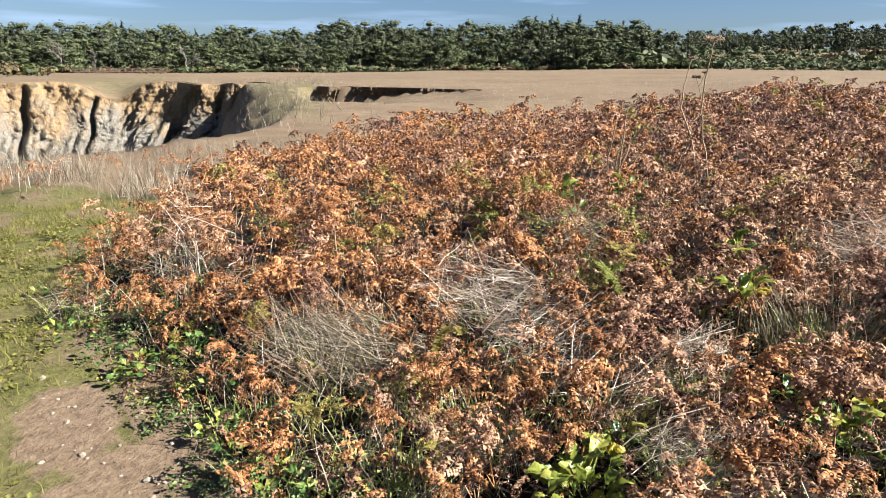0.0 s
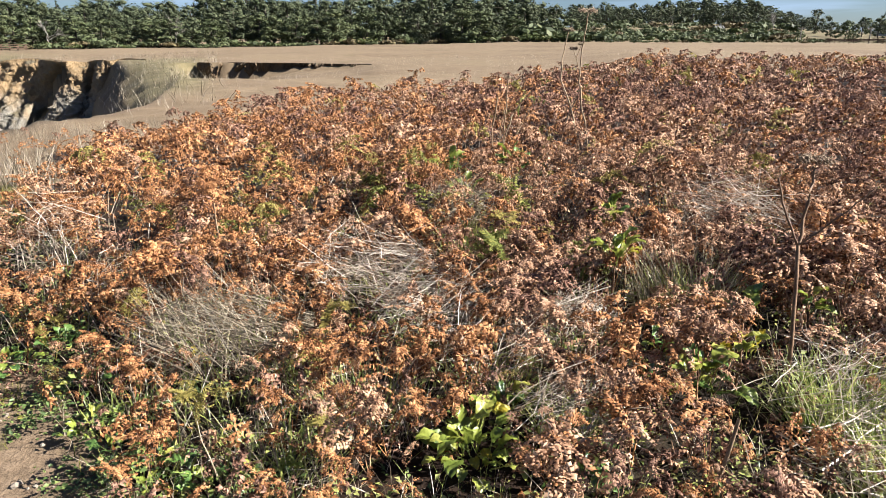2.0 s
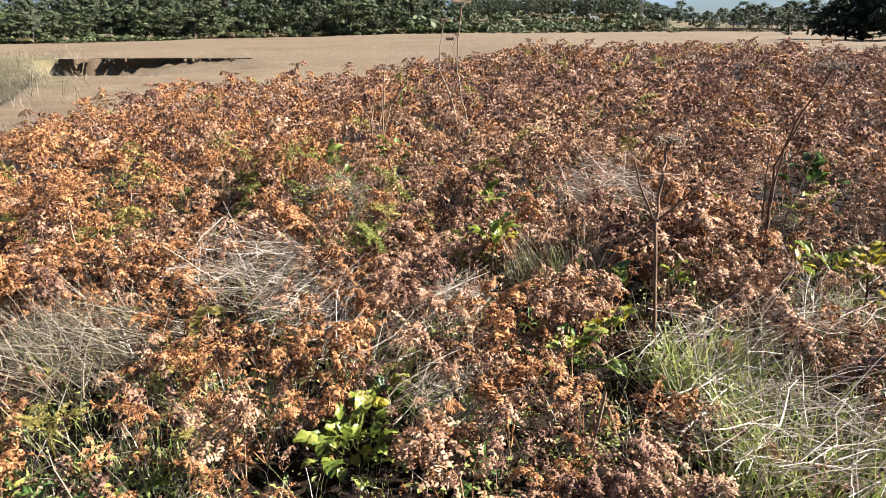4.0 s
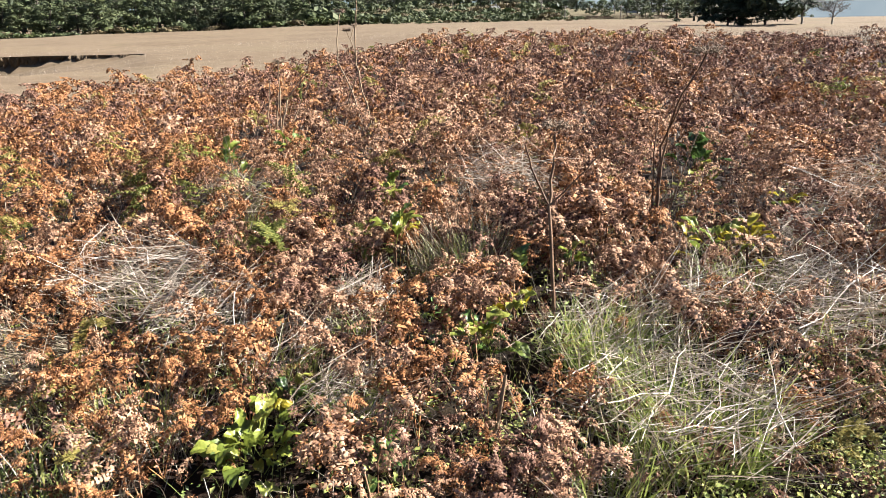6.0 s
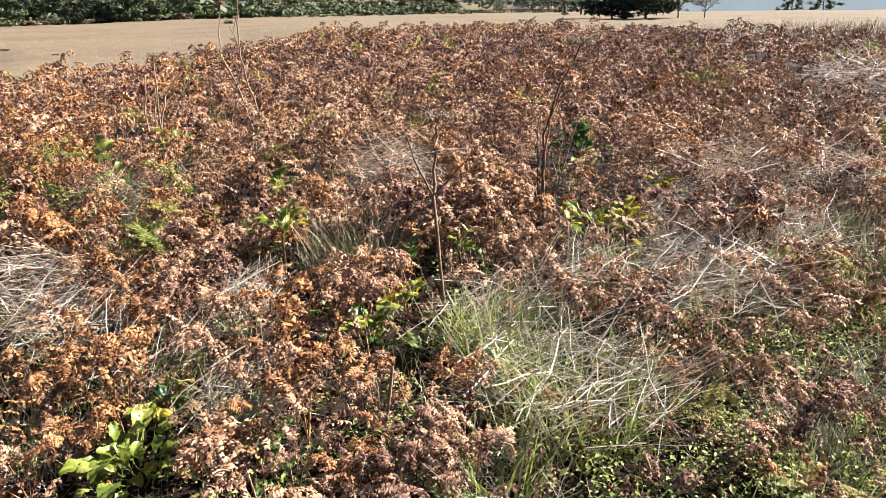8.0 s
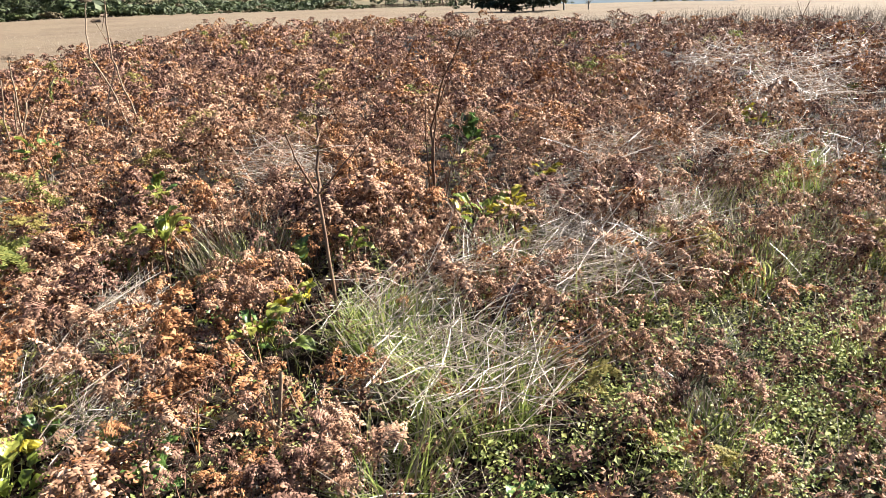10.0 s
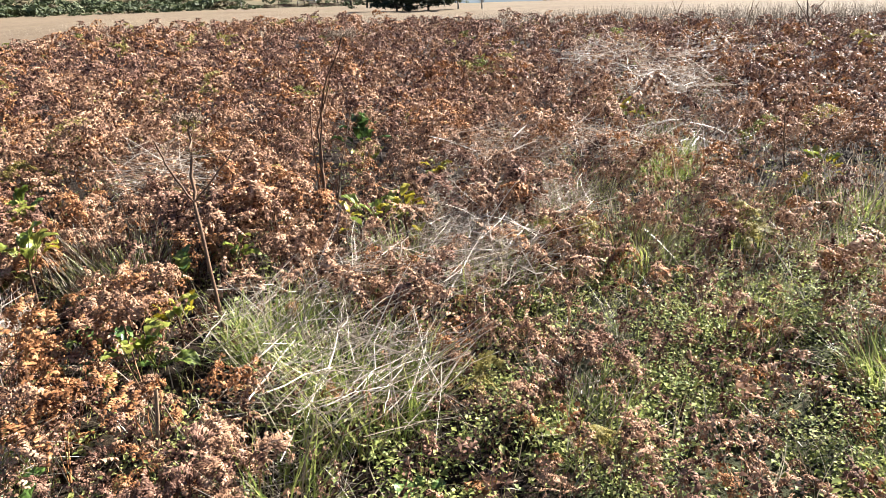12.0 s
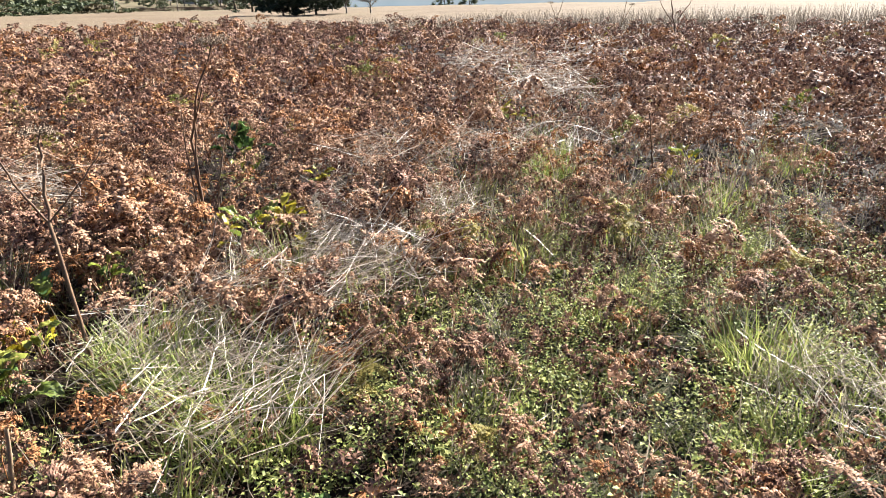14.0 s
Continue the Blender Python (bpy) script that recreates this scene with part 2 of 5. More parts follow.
def ground_mat():
    """Dry field, litter under the bracken darkened as shade, trodden path with moss and bare earth, by masks stored on
    the sheet.
    """
    m, n, l = material("ground")
    geo = n.new("ShaderNodeNewGeometry")
    pos = geo.outputs["Position"]

    def mask(name):
        a = n.new("ShaderNodeAttribute")
        a.attribute_name = name
        return a.outputs["Fac"]

    flat = n.new("ShaderNodeMapping")
    flat.inputs["Scale"].default_value = (1, 1, 0)
    l.new(pos, flat.inputs["Vector"])
    p = flat.outputs["Vector"]
    drift, tuft, fine = noise_node(n, l, 0.05, 5, 0.6, p), noise_node(n, l, 0.8, 6, 0.7, p), noise_node(n, l, 14.0, 5, 0.7, p)
    field = ramp(n, l, drift, [(0.3, (0.099, 0.070, 0.044)), (0.55, (0.128, 0.095, 0.061)), (0.75, (0.113, 0.088, 0.051))])
    field = mix(n, l, 0.6, field, ramp(n, l, tuft, [(0.28, (0.55, 0.53, 0.5)), (0.7, (1.25, 1.22, 1.2))]), "MULTIPLY")
    field = mix(n, l, ramp(n, l, noise_node(n, l, 0.11, 4, 0.6, p), [(0.6, (0, 0, 0)), (0.76, (0.360, 0.360, 0.360))]), field, (0.072, 0.072, 0.027))
    slope = mix(n, l, ramp(n, l, tuft, [(0.35, (0, 0, 0)), (0.65, (1, 1, 1))]), (0.060, 0.055, 0.026), (0.131, 0.104, 0.058))
    # Dead litter, nearly black: shade in the bracken's gaps is put into its colour.
    shaded_litter = ramp(n, l, fine, [(0.3, (0.005, 0.003, 0.002)), (0.6, (0.017, 0.009, 0.005)), (0.8, (0.035, 0.022, 0.012))])
    shaded_litter = mix(n, l, ramp(n, l, tuft, [(0.5, (0, 0, 0)), (0.65, (0.252, 0.252, 0.252))]), shaded_litter, (0.012, 0.015, 0.005))
    moss = ramp(n, l, fine, [(0.3, (0.032, 0.029, 0.010)), (0.55, (0.068, 0.068, 0.019)), (0.8, (0.108, 0.090, 0.041))])
    earth = ramp(n, l, fine, [(0.25, (0.053, 0.035, 0.022)), (0.5, (0.120, 0.084, 0.054)), (0.8, (0.169, 0.122, 0.083))])
    moss = mix(n, l, ramp(n, l, noise_node(n, l, 3.2, 5, 0.7, p), [(0.42, (0, 0, 0)), (0.66, (0.480, 0.480, 0.480))]), moss, (0.121, 0.095, 0.047))
    moss = mix(n, l, ramp(n, l, noise_node(n, l, 1.1, 5, 0.65, p), [(0.50, (0, 0, 0)), (0.62, (0.85, 0.85, 0.85))]), moss, earth)
    ragged = mathn(n, l, "MULTIPLY", mathn(n, l, "SUBTRACT", noise_node(n, l, 5.0, 5, 0.7, p), 0.5), 0.9)

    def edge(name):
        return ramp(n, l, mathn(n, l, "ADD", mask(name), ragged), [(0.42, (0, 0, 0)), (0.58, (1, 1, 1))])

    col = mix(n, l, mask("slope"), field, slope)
    col = mix(n, l, edge("bracken"), col, shaded_litter)
    # The meadow floor is darkened too, painting the shade between its leaves.
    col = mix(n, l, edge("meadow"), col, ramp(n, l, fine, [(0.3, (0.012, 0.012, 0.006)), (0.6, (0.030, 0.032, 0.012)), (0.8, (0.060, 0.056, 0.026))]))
    col = mix(n, l, edge("path"), col, moss)
    col = mix(n, l, edge("dirt"), col, earth)
    nsep = n.new("ShaderNodeSeparateXYZ")
    l.new(geo.outputs["Normal"], nsep.inputs[0])
    col = mix(n, l, ramp(n, l, nsep.outputs["Z"], [(0.45, (1, 1, 1)), (0.62, (0, 0, 0))]), col, (0.153, 0.117, 0.072))
    b, o, bu = n.new("ShaderNodeBsdfPrincipled"), n.new("ShaderNodeOutputMaterial"), n.new("ShaderNodeBump")
    bu.inputs["Strength"].default_value, bu.inputs["Distance"].default_value = 0.9, 0.03
    l.new(fine, bu.inputs["Height"])
    l.new(bu.outputs["Normal"], b.inputs["Normal"])
    l.new(col, b.inputs["Base Color"])
    b.inputs["Roughness"].default_value, b.inputs["Specular IOR Level"].default_value = 0.95, 0.15
    l.new(b.outputs[0], o.inputs["Surface"])
    return m


GROUND = ground_mat()
# Haze is put into the hills' colour, which glows without a lamp.
HAZE_HILLS, _n, _l = material("haze_glow_hills")
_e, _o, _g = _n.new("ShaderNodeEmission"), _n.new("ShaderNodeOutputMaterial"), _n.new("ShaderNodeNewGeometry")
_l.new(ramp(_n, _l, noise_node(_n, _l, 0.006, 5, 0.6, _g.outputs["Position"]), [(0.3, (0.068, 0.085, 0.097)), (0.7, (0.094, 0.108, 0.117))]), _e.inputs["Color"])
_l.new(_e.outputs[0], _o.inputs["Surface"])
SEA, _n, _l = material("sea")
_b, _o, _w, _u, _g = (_n.new("ShaderNodeBsdfPrincipled"), _n.new("ShaderNodeOutputMaterial"), _n.new("ShaderNodeTexNoise"),
                      _n.new("ShaderNodeBump"), _n.new("ShaderNodeNewGeometry"))
_b.inputs["Base Color"].default_value, _b.inputs["Roughness"].default_value = (0.03, 0.09, 0.12, 1), 0.12
_w.inputs["Scale"].default_value, _u.inputs["Strength"].default_value, _u.inputs["Distance"].default_value = 0.5, 0.6, 0.5
_l.new(_g.outputs["Position"], _w.inputs["Vector"])
_l.new(_w.outputs["Fac"], _u.inputs["Height"])
_l.new(_u.outputs["Normal"], _b.inputs["Normal"])
_l.new(_b.outputs[0], _o.inputs["Surface"])

# ---- mesh helpers ----
rng = np.random.default_rng(7)


def mesh_of(name, verts, faces, mats, index=None, smooth=False):
    """A mesh from arrays: verts n x 3, faces m x 4 or m x 3."""
    verts, faces = np.asarray(verts, np.float32), np.asarray(faces, np.int32)
    me = bpy.data.meshes.new(name)
    k = faces.shape[1]
    me.vertices.add(len(verts))
    me.vertices.foreach_set("co", verts.ravel())
    me.loops.add(faces.size)
    me.loops.foreach_set("vertex_index", faces.ravel())
    me.polygons.add(len(faces))
    me.polygons.foreach_set("loop_start", np.arange(0, faces.size, k, dtype=np.int32))
    for m in mats:
        me.materials.append(m)
    if index is not None:
        me.polygons.foreach_set("material_index", np.asarray(index, np.int32))
    if smooth:
        me.polygons.foreach_set("use_smooth", np.ones(len(faces), bool))
    me.update(calc_edges=True)
    me.validate()
    return me


def joined(pieces):
    """Joins (verts, faces) pairs into one."""
    vs, fs, at = [], [], 0
    for v, f in pieces:
        vs.append(v)
        fs.append(np.asarray(f) + at)
        at += len(v)
    return np.concatenate(vs), np.concatenate(fs)


def part(name, me, parent, label=""):
    ob = new(name, me)
    ob.parent = parent
    return tagged(ob, label)


def scatter(shapes, which, mats4):
    """Many copies of small shapes (verts, faces) in one: which shape, and its 4 x 4 pose, for each."""
    vs, fs, at, owner = [], [], 0, []
    for k, (v, f) in enumerate(shapes):
        sel = np.nonzero(which == k)[0]
        if not len(sel):
            continue
        m = mats4[sel]
        w = np.einsum("nij,vj->nvi", m[:, :3, :3], v) + m[:, None, :3, 3]
        vs.append(w.reshape(-1, 3))
        fs.append((f[None] + (np.arange(len(sel)) * len(v))[:, None, None] + at).reshape(-1, f.shape[1]))
        owner.append(np.repeat(sel, len(f)))
        at += len(sel) * len(v)
    return np.concatenate(vs), np.concatenate(fs), np.concatenate(owner)


def poses(x, y, z, turn, lean, lean_to, scale):
    """4 x 4 poses from arrays: place, turn about z, a lean by that many radians towards a bearing, and a scale."""
    n = len(x)
    out = np.zeros((n, 4, 4))
    c, s = np.cos(turn), np.sin(turn)
    rz = np.zeros((n, 3, 3))
    rz[:, 0, 0], rz[:, 0, 1], rz[:, 1, 0], rz[:, 1, 1], rz[:, 2, 2] = c, -s, s, c, 1
    ax = np.stack([np.cos(lean_to), np.sin(lean_to), np.zeros(n)], -1)
    k = np.zeros((n, 3, 3))
    k[:, 0, 2], k[:, 1, 2], k[:, 2, 0], k[:, 2, 1] = ax[:, 1], -ax[:, 0], -ax[:, 1], ax[:, 0]
    r = np.eye(3) + np.sin(lean)[:, None, None] * k + (1 - np.cos(lean))[:, None, None] * (k @ k)
    out[:, :3, :3] = (r @ rz) * np.reshape(scale, (-1, 1, 1))
    out[:, 0, 3], out[:, 1, 3], out[:, 2, 3], out[:, 3, 3] = x, y, z, 1
    return out


def tube(points, radii, sides=5):
    """A tapered tube along points, as quads."""
    p = np.asarray(points, float)
    r = np.interp(np.linspace(0, 1, len(p)), np.linspace(0, 1, len(radii)), radii)
    d = np.gradient(p, axis=0)
    d /= np.linalg.norm(d, axis=1, keepdims=True) + 1e-9
    ref = np.where(np.abs(d[:, 2:]) > 0.9, [[1.0, 0, 0]], [[0, 0, 1.0]])
    u = np.cross(d, ref)
    u /= np.linalg.norm(u, axis=1, keepdims=True) + 1e-9
    w = np.cross(d, u)
    a = np.linspace(0, 2 * np.pi, sides, endpoint=False)
    v = p[:, None] + r[:, None, None] * (np.cos(a)[None, :, None] * u[:, None] + np.sin(a)[None, :, None] * w[:, None])
    n = len(p)
    i, j = np.meshgrid(np.arange(n - 1), np.arange(sides), indexing="ij")
    f = np.stack([i * sides + j, i * sides + (j + 1) % sides, (i + 1) * sides + (j + 1) % sides, (i + 1) * sides + j], -1).reshape(-1, 4)
    return v.reshape(-1, 3), f


def bend(a, b, sag=0.0, n=6, wobble=0.0, gen=rng):
    """Points from a to b, sagging in the middle, a little crooked."""
    a, b = np.asarray(a, float), np.asarray(b, float)
    t = np.linspace(0, 1, n)[:, None]
    p = a + (b - a) * t
    p[:, 2] -= sag * 4 * (t * (1 - t))[:, 0]
    p[1:-1] += gen.normal(0, wobble, (n - 2, 3)) if wobble else 0
    return p


def smooth(a, b, x):
    t = np.clip((x - a) / (b - a), 0, 1)
    return t * t * (3 - 2 * t)


def waves(x, y, scale, seed, octaves=3):
    """Smooth random relief, about -1 to 1."""
    g = np.random.default_rng(seed)
    out, amp = 0.0, 1.0
    for _ in range(octaves):
        for _ in range(4):
            a, ph = g.uniform(0, 2 * np.pi, 2)
            out = out + amp * 0.35 * np.sin((x * np.cos(a) + y * np.sin(a)) / scale * g.uniform(0.7, 1.4) * 2 * np.pi + ph)
        amp, scale = amp * 0.5, scale * 0.47
    return out

# ---- the lie of the land: bearings in degrees clockwise from +y, as seen from where the walk is ----
OX, OY = 0.85, 1.6
SKY_AZ = [-180, -60, -22, -15, -7, 2, 9, 13, 19, 27, 32, 41, 55, 70, 88, 120, 180]
SKY_R = [9, 11, 12, 14, 18, 20, 23, 26, 28, 28, 28, 28, 26, 25, 24, 16, 9]
SKY_G = [0, 0, -0.10, -0.10, -0.12, -0.12, -0.03, 0.03, 0.40, 0.48, 0.58, 0.42, 0.20, 0.08, -0.05, 0, 0]
FAR_AZ = [-180, -60, -38, -28, -10, 4, 17, 28, 40, 56, 70, 90, 180]
FAR_EL = [-0.8, -0.68, -0.64, -0.55, -0.38, -0.11, 0.0, -0.05, -0.12, -0.32, -0.5, -0.6, -0.8]
# inlet: near rim and far rim by bearing
NEAR_AZ, NEAR_R = [-75, -55, -40, -32, -28, -24, -22, -20.5, -19, -17.5], [14, 14.5, 15.5, 17, 18.5, 20, 21, 23, 30, 50]
RIM_AZ = [-75, -60, -38.4, -37.6, -35.5, -33.6, -32.2, -30.6, -29.4, -28.6, -27.9, -26.0, -24.5, -23.4, -22.0, -20.6, -19.0, -17.5]
RIM_R = [112, 100, 89.5, 89.5, 89, 88.5, 88, 87.4, 86.6, 86.3, 86, 82, 82.5, 80, 80, 77, 69, 60]
# path: where the bracken ends beside it
EDGE_Y = [-40, 2.0, 3.98, 4.47, 5.05, 5.51, 6.09, 6.89, 8.02, 9.41, 10.53, 12.3, 30]
EDGE_X = [0.6, -0.15, -0.89, -1.37, -1.91, -2.41, -2.98, -3.5, -4.05, -4.4, -4.5, -4.3, -3.8]


def polar(x, y):
    return np.degrees(np.arctan2(x - OX, y - OY)), np.hypot(x - OX, y - OY)


def inlet(az, r):
    """How far down into the inlet, 0 to 1."""
    near, far = np.interp(az, NEAR_AZ, NEAR_R), np.interp(az, RIM_AZ, RIM_R)
    side = np.interp(az, [-26.6, -25.2, -24.0, -22.6, -20.8, -18], [1, 0.60, 0.24, 0.10, 0.04, 0]) * (1 - smooth(-70, -90, az))
    return smooth(near, near + 6, r) * (1 - smooth(far + 0.3 - np.interp(az, [-22.9, -22.0], [0, 26]), far + 1.8, r)) * side


def scarp(az, r):
    """The eroded gully in the field: how far the turf has slumped, in metres."""
    top = np.interp(az, [-17, -15.5, -3, 0], [61, 60, 52.5, 51])
    deep = np.interp(az, [-18.5, -16.5, -14, -9, -5, -2.5], [0.3, 1.8, 1.5, 0.55, 0.3, 0.0])
    return deep * smooth(top - 24, top - 6, r) * (1 - smooth(top - 0.2, top + 0.5, r)) * smooth(-20, -17, az)


def ground_z(x, y):
    az, r = polar(x, y)
    rs, gs = np.interp(az, SKY_AZ, SKY_R), np.interp(az, SKY_AZ, SKY_G)
    far = 1.75 + 200 * np.tan(np.radians(np.interp(az, FAR_AZ, FAR_EL)))
    z = gs * smooth(5, rs * 1.05, r)
    z = z + (far - gs) * np.clip((r - rs) / (200 - rs), 0, 1)
    hill = np.interp(az, [-180, -60, -30, 8, 14, 22, 30, 38, 44, 50, 180], [0, 2, 3, 4, 9, 11, 7, 4, 1, -6, -6])
    z = z + hill * smooth(215, 430, r)
    z = z - 40 * smooth(600, 2500, r)
    z = z + 0.05 * waves(x, y, 3.0, 3) * smooth(2.5, 7, r) * (1 - smooth(30, 60, r)) + 0.25 * waves(x, y, 40, 5) * smooth(40, 90, r)
    rim_dip = 2.2 * np.exp(-((az + 31.8) / 1.9) ** 2) + 0.4 * np.exp(-((az + 24) / 2.0) ** 2)
    z = z - rim_dip * smooth(np.interp(az, RIM_AZ, RIM_R) + 22, np.interp(az, RIM_AZ, RIM_R), r) * smooth(40, 60, r)
    z = z - scarp(az, r)
    down = inlet(az, r)
    return z - 13 * down + 0.5 * waves(x, y, 9, 45) * smooth(0.0, 0.15, down) * (1 - smooth(0.6, 0.95, down))


def ground_at(x, y):
    return float(ground_z(np.array([float(x)]), np.array([float(y)]))[0])


def is_bracken(x, y):
    """1 inside the bracken, 0 outside, with a soft ragged border."""
    az, r = polar(x, y)
    rs = np.interp(az, SKY_AZ, SKY_R)
    ragged = 0.5 * waves(x, y, 2.2, 11)
    right = smooth(0.15, 0.75, x - np.interp(y, EDGE_Y, EDGE_X) + 0.25 * ragged)
    inside = 1 - smooth(rs + 0.5, rs + 2.5, r + ragged)
    patch = np.exp(-(((x + 7.4) / 1.5) ** 2 + ((y - 10.4) / 0.8) ** 2) ** 2)
    patch = np.maximum(patch, 0.75 * np.exp(-(((x + 6.0) / 2.4) ** 2 + ((y - 13.2) / 1.1) ** 2) ** 2))
    right = np.maximum(right, patch)
    return right * inside * smooth(-60, -35, az) * (1 - smooth(115, 140, az))


def build_ground():
    az = np.concatenate([np.arange(-180, -70, 5.0), np.arange(-70, -44, 1.0), np.arange(-44, -14, 0.4), np.arange(-14, 100, 1.0), np.arange(100, 180.1, 5.0)])
    r = np.concatenate([[0.0], np.geomspace(0.4, 14, 80), np.arange(14.3, 62, 0.8), np.arange(62, 130, 1.0), np.geomspace(131, 4500, 60)])
    a, rr = np.meshgrid(np.radians(az), r, indexing="ij")
    x, y = OX + rr * np.sin(a), OY + rr * np.cos(a)
    z = ground_z(x, y)
    na, nr = x.shape
    i, j = np.meshgrid(np.arange(na - 1), np.arange(nr - 1), indexing="ij")
    f = np.stack([i * nr + j, i * nr + j + 1, (i + 1) * nr + j + 1, (i + 1) * nr + j], -1).reshape(-1, 4)
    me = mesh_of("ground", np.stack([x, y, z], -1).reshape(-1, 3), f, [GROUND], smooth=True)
    xf, yf = x.ravel(), y.ravel()
    azf, rf = polar(xf, yf)
    edge = xf - np.interp(yf, EDGE_Y, EDGE_X)
    path = smooth(0.25, -0.1, edge) * (1 - smooth(9.5, 12.5, yf)) * smooth(-3.6, -2.2, edge)
    path = np.maximum(path, smooth(2.0, 1.6, rf))
    dirt = np.maximum(np.exp(-(((xf + 1.68 + 0.55 * (yf - 4.5)) / 0.34) ** 2 + ((yf - 4.5) / 0.5) ** 2)),
                      np.exp(-(((xf + 1.12) / 0.34) ** 2 + ((yf - 3.85) / 0.75) ** 2)))
    dirt = np.maximum(dirt, 0.8 * np.exp(-(((xf + 4.75) / 0.5) ** 2 + ((yf - 8.1) / 0.25) ** 2)))
    slope = smooth(-23.5, -21, azf) * (1 - smooth(-18, -15, azf)) * smooth(24, 34, rf) * (1 - smooth(74, 84, rf))
    slope = np.maximum(slope, 0.8 * smooth(-38, -33, azf) * (1 - smooth(-30, -24, azf)) * smooth(90, 96, rf) * (1 - smooth(110, 135, rf)))
    slope = np.maximum(slope, 0.85 * smooth(205, 240, rf) * smooth(6, 14, azf) * (1 - smooth(34, 44, azf)))
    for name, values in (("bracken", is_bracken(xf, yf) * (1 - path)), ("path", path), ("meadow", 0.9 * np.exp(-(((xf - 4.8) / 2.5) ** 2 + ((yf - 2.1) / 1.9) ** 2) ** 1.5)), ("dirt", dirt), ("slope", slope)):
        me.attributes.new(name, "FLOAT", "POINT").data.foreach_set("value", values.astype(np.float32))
    return tagged(new("ground", me), "dry coastal headland with straw-coloured field, shade-darkened bracken floor and mossy path", "ground", kind="structure")


build_ground()


def rock_wall(name, pts, top, bottom, rows, rough, mat, label, seed, batter, relief, clefts=()):
    """A weathered rock face along pts (xy), with ribs, clefts and ledges."""
    pts = np.asarray(pts, float)
    seg = np.r_[0, np.cumsum(np.hypot(*np.diff(pts, axis=0).T))]
    s = np.arange(0, seg[-1], rough * 0.09)
    x, y = np.interp(s, seg, pts[:, 0]), np.interp(s, seg, pts[:, 1])
    k = np.ones(7) / 7
    xs, ys = np.convolve(np.pad(x, 3, "edge"), k, "valid"), np.convolve(np.pad(y, 3, "edge"), k, "valid")
    tx, ty = np.gradient(xs), np.gradient(ys)
    ln = np.hypot(tx, ty) + 1e-9
    nx, ny = ty / ln, -tx / ln
    v = np.linspace(0, 1, rows)
    S, V = np.meshgrid(s, v, indexing="ij")
    t0 = ground_z(xs + nx * -2.5, ys + ny * -2.5)[:, None] if top is None else np.full((len(s), 1), top)
    z = t0 * (1 - V) + bottom * V + 0.03
    h = (t0 - z)
    ribs = 1 - np.abs(waves(S, V * 2, 8.0 * rough / 2.4, seed, 2))
    k = 2.4 / rough
    crags = np.array([[noise.ridged_multi_fractal(Vector((a * 0.10 * k + b * 0.05 * k, b * 0.09 * k - a * 0.05 * k, seed)), 0.7, 2.2, 6, 0.9, 2.0) for b in hr] for a, hr in zip(s, h)])
    grit = np.array([[noise.turbulence(Vector((a * 0.55 * k + b * 0.25 * k, b * 0.22 * k, seed + 9)), 5, True, amplitude_scale=0.62, frequency_scale=2.2) for b in hr] for a, hr in zip(s, h)])
    blocks = np.array([[noise.cell(Vector((a * 0.5 * k + b * 0.22 * k + 3.0 * g0, b * 0.3 * k - a * 0.18 * k + 2.0 * g0, seed))) for b, g0 in zip(hr, gr)] for a, hr, gr in zip(s, h, grit)])
    out = rough * (0.12 * ribs + 0.5 * relief * (crags - 1.0) + 1.5 * relief * (grit - 0.6) + 0.35 * relief * blocks) * smooth(0, 0.06, V) + rough * batter * V ** 1.2 - rough * 0.2
    bear = np.degrees(np.arctan2(xs - OX, ys - OY))[:, None]
    for at, wide, deep, lean in clefts:
        out = out - deep * np.exp(-((bear - at - lean * V - 0.16 * np.sin(V * 8 + at) - 0.08 * np.sin(V * 21)) / wide) ** 2) * smooth(0, 0.15, V)
    X, Y = xs[:, None] + nx[:, None] * out, ys[:, None] + ny[:, None] * out
    n0, n1 = X.shape
    i, j = np.meshgrid(np.arange(n0 - 1), np.arange(n1 - 1), indexing="ij")
    f = np.stack([i * n1 + j, (i + 1) * n1 + j, (i + 1) * n1 + j + 1, i * n1 + j + 1], -1).reshape(-1, 4)
    me = mesh_of(name, np.stack([X, Y, z], -1).reshape(-1, 3), f, [mat])
    return tagged(new(name, me), label, "cliff", kind="structure")


def bearing(az, r):
    return OX + r * math.sin(radians(az)), OY + r * math.cos(radians(az))


rock_wall("cliff", [bearing(a, r) for a, r in zip(RIM_AZ[1:-2], RIM_R[1:-2])], None, -13.5, 84, 2.4, CLIFF,
          "eroded ochre and grey sea bluff across the inlet", 21, 2.3, 0.34,
          ((-37.85, 0.20, 3.2, -0.9), (-33.2, 0.16, 2.2, -1.8), (-26.3, 0.36, 4.0, -3.6), (-24.5, 0.14, 1.8, -0.3), (-23.2, 0.22, 1.8, 0.2)))
rock_wall("gully_bank", [bearing(a, r + 0.3) for a, r in ((-16.8, 61), (-15.8, 58.5), (-14.6, 60.5), (-12.5, 57.5), (-9, 55.8), (-6, 54.2), (-3, 52.8))], None, -2.6, 18, 0.55, SHADED_BANK,
          "crumbling earth bank of a gully in the dry field, shade painted into its earth", 33, -0.7, 0.7)

# sea far out past the headland
_v = [bearing(a, 5000) for a in range(-180, 180, 12)]
sea_mesh = bpy.data.meshes.new("water")
_bm = bmesh.new()
_bm.faces.new([_bm.verts.new((x, y, -13.2)) for x, y in reversed(_v)])
_bm.to_mesh(sea_mesh)
_bm.free()
sea_mesh.materials.append(SEA)
